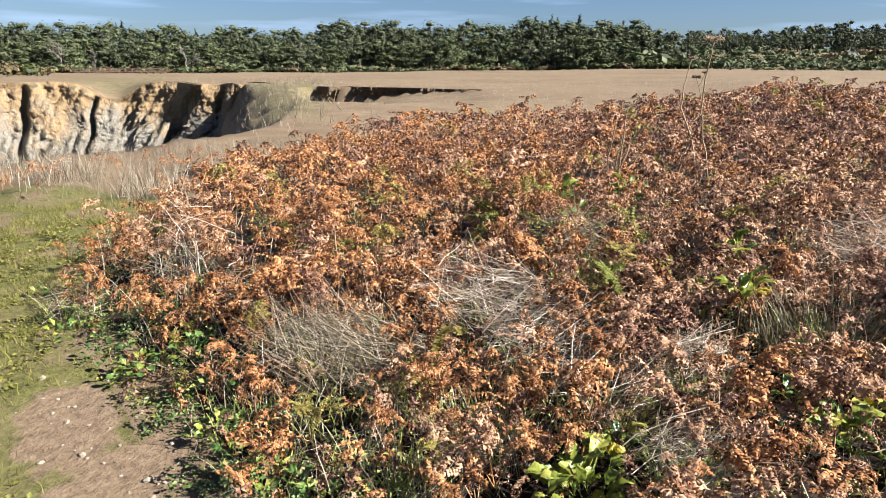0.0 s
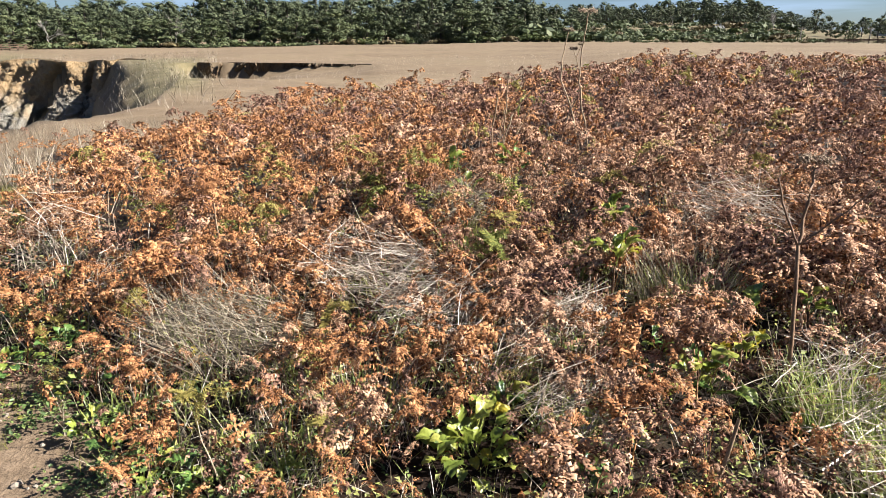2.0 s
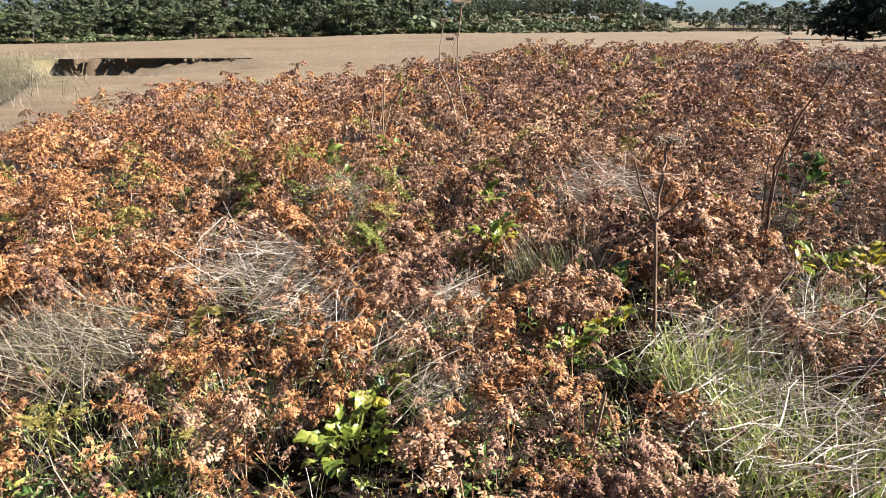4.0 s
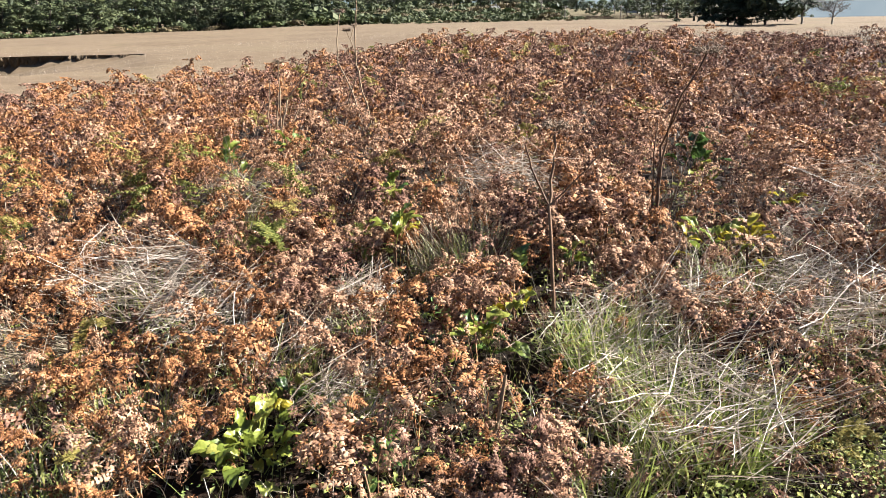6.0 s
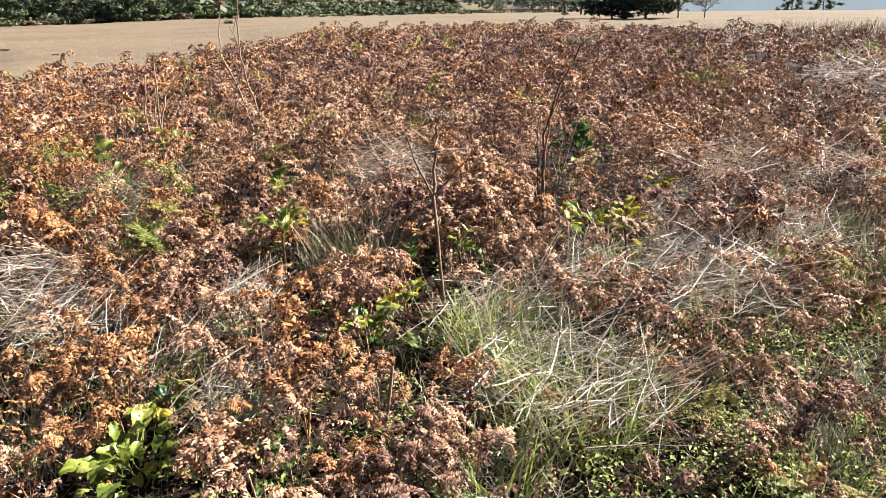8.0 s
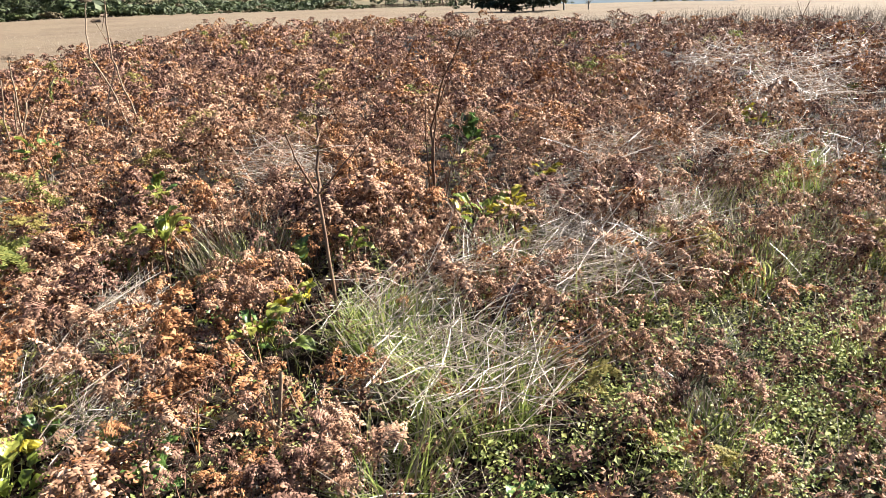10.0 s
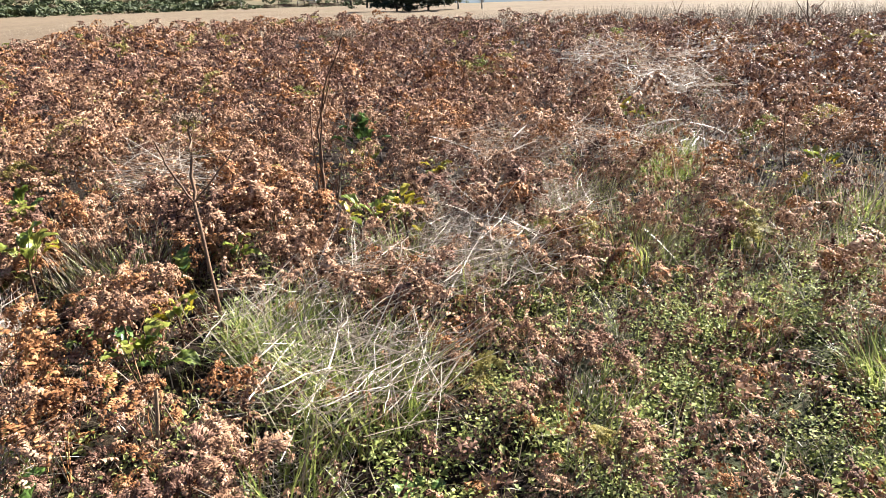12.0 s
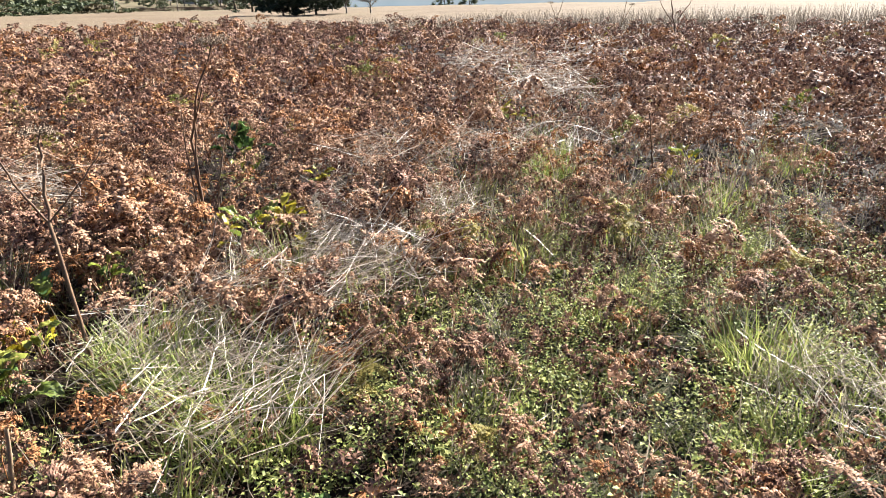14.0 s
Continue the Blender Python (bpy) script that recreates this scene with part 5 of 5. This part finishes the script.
stalk(1.81, 3.79, [([(0, 0), (0.02, 0.2), (0.05, 0.42)], 0.009, 0.007)], "short grey broken stick in bracken", STALKPALE, 12)
stalk(-0.67, 6.16, [([(0, 0), (-0.01, 0.4), (-0.02, 0.68)], 0.006, 0.004)], "single thin dead stem in rust bracken", STALKPALE, 13)
stalk(4.18, 5.74, [([(0, 0), (0.05, 0.5), (0.2, 1.0)], 0.007, 0.004)], "pale thin dead stem beside darker stalks", STALKPALE, 14)

# ---- woods ----


def foliage(gen, centre, rx, rz, n, size, flat=0.0):
    """Leafy clumps over a flattened ball, as little tilted quads."""
    d = gen.normal(0, 1, (n, 3))
    d /= np.linalg.norm(d, axis=1, keepdims=True)
    d[:, 2] = np.where(d[:, 2] < -0.35, -d[:, 2] * 0.6, d[:, 2])
    rad = gen.uniform(0.6, 1.12, (n, 1))
    c = np.asarray(centre) + d * rad * [rx, rx, rz]
    u = np.cross(d, gen.normal(0, 1, (n, 3)))
    u /= np.linalg.norm(u, axis=1, keepdims=True)
    w = np.cross(d + gen.normal(0, 0.7, (n, 3)), u)
    w /= np.linalg.norm(w, axis=1, keepdims=True)
    s = size * gen.uniform(0.5, 1.2, (n, 1))
    v = np.stack([c - u * s, c + w * s * 0.55, c + u * s, c - w * s * 0.55], 1).reshape(-1, 3)
    return v, np.arange(4 * n).reshape(-1, 4)


def clump(gen, centre, rx, rz, fringe, size):
    """A bough's dense foliage: a lumpy flattened mass with loose sprays round it."""
    d = PUFF[0] * 0.62 * (1 + 0.26 * gen.normal(0, 1, (len(PUFF[0]), 1)))
    d[:, 2] = np.where(d[:, 2] < 0, d[:, 2] * 0.8, d[:, 2])
    return (np.asarray(centre) + d * [rx * gen.uniform(0.8, 1.2), rx * gen.uniform(0.8, 1.2), rz], PUFF[1]), foliage(gen, centre, rx * 1.2, rz * 1.3, fringe, size)


bm = bmesh.new()
bmesh.ops.create_icosphere(bm, subdivisions=1, radius=1.0)
PUFF = np.array([v.co[:] for v in bm.verts]), np.array([[v.index for v in f.verts] for f in bm.faces])
bm.free()


def pine(gen, h, spread, kind):
    """Trunk with limbs, and crown, of one tree with its foot at 0."""
    lean = gen.normal(0, 0.05, 2)
    top = np.array([lean[0] * h, lean[1] * h, h * 0.95])
    wood, mass, spray = [tube(bend((0, 0, -0.4), top, 0, 6, h * 0.008, gen), [0.03 * h ** 0.9, 0.006 * h], 5)], [], []

    def bough(c, rx, rz, fringe, size):
        a, b = clump(gen, c, rx, rz, fringe, size)
        mass.append(a)
        spray.append(b)

    if kind == "fir":
        n = 15
        for k in range(n):
            u = 0.10 + 0.86 * k / n
            wid = spread * (1 - u) ** 0.85 * gen.uniform(0.75, 1.15) + 0.15
            for _ in range(2):
                a = gen.uniform(0, 6.28)
                bough(top * u + np.array([math.cos(a), math.sin(a), -0.2]) * wid * 0.45, wid * 0.55, 0.45 + 0.4 * (1 - u), 22, 0.35)
        bough(top * 0.97, 0.22, 0.9, 30, 0.26)
    else:
        low, n = {"pine": (0.12, 34), "cypress": (0.05, 34), "windbent": (0.14, 110)}[kind]
        for k in range(n):
            u = low + (0.97 - low) * (k + gen.uniform(0, 0.8)) / n
            a = k * 2.4 + gen.normal(0, 0.5)
            flat = 0.45 if kind == "windbent" else 1.0
            bulge = math.sin(math.pi * min((u - low) / (1.08 - low) * 0.8 + 0.22, 1)) ** 0.8
            reach = spread * bulge * gen.uniform(0.5, 1.1)
            foot = top * (u * 0.92)
            end = foot + np.array([math.cos(a) * reach, math.sin(a) * reach, gen.uniform(-0.04, 0.12) * h])
            if k % 5 == 0:
                wood.append(tube(bend(foot, end, 0.03 * h, 3, 0.06, gen), [0.011 * h, 0.003 * h], 3))
            bough(foot + (end - foot) * gen.uniform(0.4, 1.0) + np.array([0, 0, gen.normal(0, 0.045 * h)]), spread * gen.uniform(0.12, 0.22), h * gen.uniform(0.07, 0.12) * flat, 42 if flat == 1.0 else 24, 0.44)
        bough(top, spread * 0.24, h * 0.08, 22, 0.3)
    return joined(wood), joined(mass), joined(spray)


def bare_tree(gen, h, spread, more=0):
    """A dead, grey tree: trunk and crooked limbs that fork twice."""
    wood = []

    def limb(p, d, length, r, depth):
        q = p + d * length
        wood.append(tube(bend(p, q, -0.04 * length, 5, 0.05 * length, gen), [r, r * 0.55], 5))
        if depth:
            for _ in range((4 if depth > 1 else 5) + more):
                e = d + gen.normal(0, 0.55, 3) * [spread, spread, 0.6]
                e /= np.linalg.norm(e)
                limb(p + (q - p) * gen.uniform(0.45, 1.0), e, length * gen.uniform(0.5, 0.75), r * 0.5, depth - 1)

    limb(np.array([0, 0, -0.3]), np.array([0.05, 0.03, 1.0]), h * 0.45, 0.022 * h, 3)
    return joined(wood)


gen = np.random.default_rng(61)
TREE_KINDS = {}
for kind, count, h, spread, leaf_m in (("pine", 7, 12.0, 4.6, (PINE_CANOPY, NEEDLE)), ("cypress", 6, 9.5, 5.6, (CYPRESS_CANOPY, NEEDLEB)), ("fir", 3, 14.0, 2.6, (FIR_CANOPY, NEEDLEC)), ("windbent", 2, 6.5, 5.0, (FIR_CANOPY, NEEDLEC))):
    for k in range(count):
        hk = h * gen.uniform(0.85, 1.15)
        (wv, wf), (mv, mf), (cv, cf) = pine(gen, hk, spread * gen.uniform(0.85, 1.2), kind)
        halves = cf[:, [0, 1, 2]]
        tri = np.concatenate([mf, halves + len(mv)])
        crown_mesh = mesh_of("crown", np.concatenate([mv, cv]), tri, leaf_m, np.r_[np.zeros(len(mf)), np.ones(len(halves))])
        TREE_KINDS.setdefault(kind, []).append((hk, mesh_of("trunk", wv, wf, [BARK], smooth=True), crown_mesh))
TREE_LABELS = {"pine": "dark green coast pine at the edge of the field", "cypress": "spreading mid-green cypress at the edge of the field", "fir": "narrow dark fir rising over the woods", "windbent": "broad dark wind-bent cypress in the dry field"}


def tree(kind, x, y, height, g, label="", sink=0.0):
    hk, trunk, crown = TREE_KINDS[kind][int(g.integers(0, len(TREE_KINDS[kind])))]
    t = tagged(new("tree"), label or TREE_LABELS[kind], "tree", "trees of the woods")
    t.location = (x, y, ground_at(x, y) - sink)
    t.rotation_euler = (0, 0, g.uniform(0, 6.28))
    s = height / hk
    t.scale = (s * g.uniform(1.3, 1.7), s * g.uniform(1.3, 1.7), s)
    part("trunk", trunk, t)
    part("crown", crown, t)
    return t


g = np.random.default_rng(62)
TOP_AZ = [-60, -44, -38, -31, -26, -21, -16.4, -14.5, -10, -0.7, 2, 4.7, 10.5, 14.0]
TOP_EL = [2.9, 2.9, 2.9, 3.0, 2.75, 2.9, 2.7, 3.3, 3.4, 3.5, 3.8, 3.9, 3.4, 2.8]
# main wood behind the field: three rows, the last one highest
for row, (r, share) in enumerate(((204, 0.66), (218, 0.9), (236, 1.03))):
    a = -52.0 + row * 0.7
    while a < 14.5 - 1.5 * row:
        el = np.interp(a, TOP_AZ, TOP_EL)
        rr = r + g.uniform(-6, 6)
        x, y = bearing(a, rr)
        want = (rr * math.tan(radians(el)) + 1.75 - ground_at(x, y)) * share * g.uniform(0.88, 1.05)
        kind = "cypress" if row == 0 and g.uniform() < 0.75 else ("fir" if row == 2 and g.uniform() < 0.12 else "pine")
        tree(kind, x, y, max(want, 4.0), g)
        a += g.uniform(1.2, 1.9) if row < 2 else g.uniform(0.85, 1.25)
for az, up in ((1.5, 4.15), (2.3, 4.2), (3.2, 4.0), (4.9, 4.25), (7.4, 3.8), (8.3, 3.75), (-15.0, 3.5), (-13.9, 3.6), (-12.4, 3.55), (-30.5, 3.25)):
    x, y = bearing(az, 246)
    tree("fir", x, y, 246 * math.tan(radians(up)) + 1.75 - ground_at(x, y), g)
# wood on the rise farther off
for row, (r, share) in enumerate(((365, 0.74), (395, 0.9), (430, 1.05))):
    a = 13.5
    while a < 31:
        el = np.interp(a, [13, 15, 19, 21, 24, 27, 29, 30, 31.5], [2.75, 2.85, 2.75, 3.05, 3.2, 3.05, 2.4, 2.0, 1.5])
        rr = r + g.uniform(-10, 10)
        x, y = bearing(a, rr)
        want = (rr * math.tan(radians(el)) + 1.75 - ground_at(x, y)) * share * g.uniform(0.85, 1.05)
        tree("pine", x, y, max(want, 5.0), g, "tall dark pine on the wooded rise")
        a += g.uniform(0.6, 1.0)
# scattered trees round the houses
for az, r, up, kind in ((29.4, 255, 0.95, "cypress"), (31.2, 330, 2.3, "pine"), (32.3, 300, 1.4, "pine"), (33.2, 290, 1.5, "cypress"), (34.2, 310, 1.7, "pine"), (35.2, 300, 1.6, "pine"),
                        (36.0, 320, 2.1, "pine"), (37.0, 310, 2.0, "pine"), (37.8, 305, 1.5, "cypress"), (39.0, 150, 2.1, "pine"), (40.2, 160, 2.2, "pine"), (41.4, 300, 1.4, "pine"), (42.6, 310, 1.3, "pine"),
                        (30.2, 250, 0.8, "cypress"), (28.2, 330, 1.3, "cypress"), (36.6, 240, 0.9, "cypress"), (33.8, 235, 0.7, "cypress"), (43.8, 320, 1.2, "pine"), (45.5, 330, 1.1, "pine"), (55.5, 330, 1.0, "pine"), (57.5, 340, 0.9, "pine")):
    x, y = bearing(az, r)
    tree(kind, x, y, max(r * math.tan(radians(up)) + 1.75 - ground_at(x, y), 3.0), g, "pine standing among scattered houses" if kind == "pine" else "low dark cypress near the houses")
# dense low trees behind the houses
a = 30.5
while a < 47.5:
    r = 372 + g.uniform(-14, 14)
    x, y = bearing(a, r)
    el = float(np.interp(a, [30, 33, 36, 39, 42, 47.5], [1.3, 1.5, 1.7, 1.6, 1.1, 0.8])) * g.uniform(0.75, 1.05)
    tree("cypress", x, y, max(r * math.tan(radians(el)) + 1.75 - ground_at(x, y), 4.0), g, "dark tree in the belt behind the houses")
    a += g.uniform(0.5, 0.8)
# broad wind-bent cypress in the field, with a bleached dead one beside it
for az, r, hh in ((42.6, 96, 6.2), (45.2, 94, 6.8)):
    x, y = bearing(az, r)
    bent = tree("windbent", x, y, hh, g, "broad dark wind-bent cypress in the dry field", 0.3)
    bent.scale = (hh / 5.4, hh / 5.4, hh / 6.0)


def dead_tree(x, y, h, spread, seed, label, more=0):
    ob = tagged(new("dead_tree"), label, "dead tree", "dead trees")
    ob.location = (x, y, ground_at(x, y))
    v, f = bare_tree(np.random.default_rng(seed), h, spread, more)
    part("trunk", mesh_of("trunk", v, f, [GREYWOOD], smooth=True), ob)


dead_tree(*bearing(-35.2, 196), 11, 1.0, 1, "bleached grey dead tree in front of the woods")
dead_tree(*bearing(-33.0, 198), 6, 1.0, 2, "small grey dead tree in front of the woods")
dead_tree(*bearing(-26.6, 200), 9, 0.8, 3, "leaning grey dead tree among pines")
dead_tree(*bearing(-18.0, 199), 10, 0.9, 4, "leaning grey dead tree among pines")
dead_tree(*bearing(47.6, 95), 6.0, 1.7, 5, "bleached spreading dead cypress in the dry field", 3)
dead_tree(*bearing(49.6, 97), 5.5, 1.8, 6, "bleached spreading dead cypress in the dry field", 3)
dead_tree(*bearing(28.5, 320), 10, 0.8, 7, "grey bare tree on the slope")


def bush_mesh(gen, mat):
    pieces = [foliage(gen, gen.normal(0, 0.45, 3) * [1, 1, 0.25] + [0, 0, 0.45], gen.uniform(0.4, 0.7), gen.uniform(0.3, 0.5), 26, 0.24) for _ in range(9)]
    return mesh_of("crown", *joined(pieces), [mat])


BUSHES = [bush_mesh(gen, m) for m in (SHRUB, SHRUB, NEEDLEB, SCRUB, SCRUB)]
TWIG = mesh_of("stem", *joined([tube(bend((0, 0, -0.2), (gen.normal(0, 0.3), gen.normal(0, 0.3), 0.6), 0, 4, 0.03, gen), [0.03, 0.01], 4) for _ in range(6)]), [BARK])


def bush(az, r, size, which, g, label):
    x, y = bearing(az, r)
    b = tagged(new("bush"), label, "bush", "bushes at the edge of the woods")
    b.location = (x, y, ground_at(x, y))
    b.rotation_euler = (0, 0, g.uniform(0, 6.28))
    b.scale = (size * g.uniform(0.9, 1.4), size * g.uniform(0.9, 1.4), size * g.uniform(0.7, 1.0))
    part("stem", TWIG, b)
    part("crown", BUSHES[which], b)


BUSH_LABELS = ["rounded green coastal bush below the pines"] * 3 + ["dry tan scrub bush beside the field"] * 2
for az, r, s in [(9.5 + 0.55 * k, 202 + 3 * (k % 3), 5.2 - 0.2 * k) for k in range(17)]:
    bush(az, r, s * g.uniform(0.75, 1.1), 2, g, "broad green thicket sloping down to the field")
for az, r, s in [(14.5 + 0.62 * k, 330 + 12 * (k % 4), 3.4) for k in range(25)] + [(14.2 + 0.27 * k, 236 + 17 * (k % 5), 2.6) for k in range(58)]:
    bush(az, r, s * g.uniform(0.7, 1.2), int(g.choice([0, 2, 2, 3])), g, "scrubby bush below the wooded rise")
a = -44.0
while a < 32:
    k = int(g.choice([0, 1, 2, 2, 3, 4] if a > -8 else [0, 1, 2, 2, 2, 3]))
    bush(a, g.uniform(190, 200), g.uniform(1.0, 2.6) if a < 14 else g.uniform(0.7, 1.5), k, g, BUSH_LABELS[k])
    a += g.uniform(0.5, 1.0)
for az, r, s, k in ((-38.5, 150, 2.6, 3), (-37.4, 152, 2.4, 0), (-36.6, 155, 2.2, 3), (-39.6, 140, 2.6, 3), (15, 230, 1.6, 2), (17, 240, 2.0, 0), (19, 235, 1.6, 2), (21, 245, 1.6, 3), (24, 250, 2.4, 2), (27, 245, 1.6, 4),
                    (28.4, 240, 1.7, 2), (31, 225, 1.5, 4), (32, 226, 1.2, 3), (35.5, 220, 1.4, 0), (38.4, 215, 1.4, 0), (22.5, 260, 1.8, 0), (25.6, 262, 1.6, 2), (18.2, 262, 2.2, 2), (16.4, 268, 2.4, 0)):
    bush(az, r, s, k, g, BUSH_LABELS[k])

# ---- built things in the distance ----


def box(name, size, at, mat, parent, label="", bevel=0.02, rot=0.0):
    bm = bmesh.new()
    bmesh.ops.create_cube(bm, size=1.0)
    bmesh.ops.scale(bm, vec=size, verts=bm.verts)
    bmesh.ops.bevel(bm, geom=bm.edges[:], offset=min(bevel, min(size) * 0.3), segments=1, affect="EDGES")
    bmesh.ops.transform(bm, matrix=pose(*at, 0, 0, rot), verts=bm.verts)
    me = bpy.data.meshes.new(name)
    bm.to_mesh(me)
    bm.free()
    me.materials.append(mat)
    return part(name, me, parent, label)


def footbridge():
    (x0, y0), (x1, y1) = bearing(-34.5, 186), bearing(-28.0, 188)
    length, turn = math.hypot(x1 - x0, y1 - y0), math.degrees(math.atan2(y1 - y0, x1 - x0))
    b = tagged(new("footbridge"), "long low brown wooden footbridge before the woods", "bridge")
    z = ground_at((x0 + x1) / 2, (y0 + y1) / 2)
    b.matrix_world = pose((x0 + x1) / 2, (y0 + y1) / 2, z, 0, 0, turn)
    box("deck", (length, 1.6, 0.18), (0, 0, 0.42), PLANK, b)
    for s in (-0.75, 0.75):
        box("handrail", (length, 0.10, 0.10), (0, s, 1.25), PLANK, b)
        box("lower_rail", (length, 0.06, 0.14), (0, s, 0.85), PLANK, b)
    n = 14
    for k in range(n):
        x = -length / 2 + length * k / (n - 1)
        for s in (-0.75, 0.75):
            box("post", (0.14, 0.14, 1.9), (x * 0.995, s, 0.35), PLANK, b)


footbridge()


def house(az, r, w, d, h, turn, label):
    x, y = bearing(az, r)
    hs = tagged(new("house"), label, "house", "scattered houses")
    hs.matrix_world = pose(x, y, ground_at(x, y), 0, 0, turn)
    box("wall", (w, d, h), (0, 0, h / 2 - 0.1), WHITEWALL, hs)
    bm = bmesh.new()
    e, rise = 0.5, d * 0.28
    for s in (-1, 1):
        vs = [bm.verts.new(p) for p in ((-w / 2 - e, s * (d / 2 + e), h - 0.35), (w / 2 + e, s * (d / 2 + e), h - 0.35), (w / 2 + e, 0, h + rise), (-w / 2 - e, 0, h + rise))]
        bm.faces.new(vs if s < 0 else vs[::-1])
    bmesh.ops.remove_doubles(bm, verts=bm.verts, dist=0.001)
    bmesh.ops.solidify(bm, geom=bm.faces[:], thickness=0.2)
    me = bpy.data.meshes.new("roof")
    bm.to_mesh(me)
    bm.free()
    me.materials.append(ROOFING)
    part("roof", me, hs)
    for s in (-1, 1):
        bm = bmesh.new()
        bm.faces.new([bm.verts.new(p) for p in ((s * (w / 2 - 0.06), -d / 2, h - 0.12), (s * (w / 2 - 0.06), d / 2, h - 0.12), (s * (w / 2 - 0.06), 0, h + rise - 0.15))])
        bmesh.ops.solidify(bm, geom=bm.faces[:], thickness=0.1)
        me = bpy.data.meshes.new("gable")
        bm.to_mesh(me)
        bm.free()
        me.materials.append(WHITEWALL)
        part("gable", me, hs)
    for k in (-1, 0, 1):
        win = box("window", (1.1, 0.12, 1.2), (k * w / 3.2, -d / 2 - 0.03, h * 0.55), WHITEWALL, hs)
        box("pane", (0.9, 0.06, 1.0), (k * w / 3.2, -d / 2 - 0.09, h * 0.55), PANE, win)
    box("chimney", (0.7, 0.7, 1.6), (w / 4, 0.4, h + rise), ROOFING, hs)


house(36.0, 345, 10, 7, 2.4, 20, "low white house with grey roof among pines")
house(37.4, 350, 9, 6, 2.4, -15, "low white gabled house among pines")
house(24.7, 318, 3.2, 3, 1.5, 5, "small white building on the grassy slope")
house(42.0, 350, 10, 7, 2.4, 10, "distant white house with grey roof")
house(43.4, 355, 9, 6, 2.4, -20, "distant white house with grey roof")


def utility_pole(az, r, h, label):
    x, y = bearing(az, r)
    p = tagged(new("utility_pole"), label, "pole", "poles along the road")
    p.location = (x, y, ground_at(x, y))
    part("pole", mesh_of("pole", *tube(np.array([[0, 0, -0.4], [0, 0, h * 0.5], [0.02, 0, h]]), [0.16, 0.11], 8), [GREYWOOD], smooth=True), p)
    box("crossarm", (2.0, 0.14, 0.16), (0, 0, h - 0.4), GREYWOOD, p)
    for k in (-0.85, 0.85):
        box("insulator", (0.12, 0.12, 0.2), (k, 0, h - 0.25), WHITEWALL, p)


utility_pole(30.35, 215, 4.2, "grey wooden pole at the edge of the field")
utility_pole(34.7, 212, 4.0, "grey wooden pole at the edge of the field")
utility_pole(15.2, 330, 5.0, "distant pale pole before the wooded rise")
utility_pole(21.3, 320, 5.0, "distant pale pole before the wooded rise")


def fence(az0, az1, r, label):
    f = tagged(new("fence"), label, "fence")
    f.location = (*bearing((az0 + az1) / 2, r), ground_at(*bearing((az0 + az1) / 2, r)))
    cx, cy, cz = f.location
    n = 22
    for k in range(n):
        x, y = bearing(az0 + (az1 - az0) * k / (n - 1), r)
        box("post", (0.12, 0.12, 1.5), (x - cx, y - cy, ground_at(x, y) - cz + 0.5), PLANK, f)
        if k:
            z = ground_at((x + px0) / 2, (y + py0) / 2) - cz
            turn = math.degrees(math.atan2(y - py0, x - px0))
            for up in (0.35, 0.65, 0.95):
                box("rail", (math.hypot(x - px0, y - py0), 0.05, 0.2), ((x + px0) / 2 - cx, (y + py0) / 2 - cy, z + up), PLANK, f, rot=turn)
        px0, py0 = x, y


fence(32.0, 38.2, 205, "low brown board fence at the edge of the field")

# loose stones on the bare earth of the path
g = np.random.default_rng(90)
bm = bmesh.new()
bmesh.ops.create_icosphere(bm, subdivisions=1, radius=1.0)
for v in bm.verts:
    v.co *= 0.8 + 0.4 * noise.random()
pebble_mesh = bpy.data.meshes.new("pebble")
bm.to_mesh(pebble_mesh)
bm.free()
pebble_mesh.materials.append(STONE)
for _ in range(70):
    y = g.uniform(3.4, 5.0)
    x = -1.68 - 0.55 * (y - 4.5) + g.normal(0, 0.22) if y > 4.1 else -0.95 + g.normal(0, 0.2)
    s = abs(g.normal(0.004, 0.005)) + 0.003
    p = tagged(new("pebble", pebble_mesh), "small pale pebble on bare earth", "stone", "pebbles on the path")
    p.location, p.scale, p.rotation_euler = (x, y, ground_at(x, y) + s * 0.3), (s * 1.3, s, s * 0.7), (0, 0, g.uniform(0, 6))

# far ridge past the headland, glowing pale with painted haze
a = np.arange(38, 110, 1.0)
top = 0.35 + 0.35 * np.abs(np.sin(a * 0.09)) + 0.12 * np.sin(a * 0.37) + 0.9 * smooth(60, 42, a) * 0.4
vs, n = [], len(a)
for lift, r in ((-30, 1500), (0, 1500), (0, 1900)):
    for az, t in zip(a, top):
        x, y = bearing(az, r)
        vs.append((x, y, -45 if lift else 1500 * math.tan(radians(t)) + (r - 1500) * 0.02))
fs = [[k * n + i, k * n + i + 1, (k + 1) * n + i + 1, (k + 1) * n + i] for k in range(2) for i in range(n - 1)]
tagged(new("backdrop", mesh_of("backdrop", vs, fs, [HAZE_HILLS], smooth=True)), "far coastal ridge with its haze painted as a blue-grey glow", "hills", kind="structure")
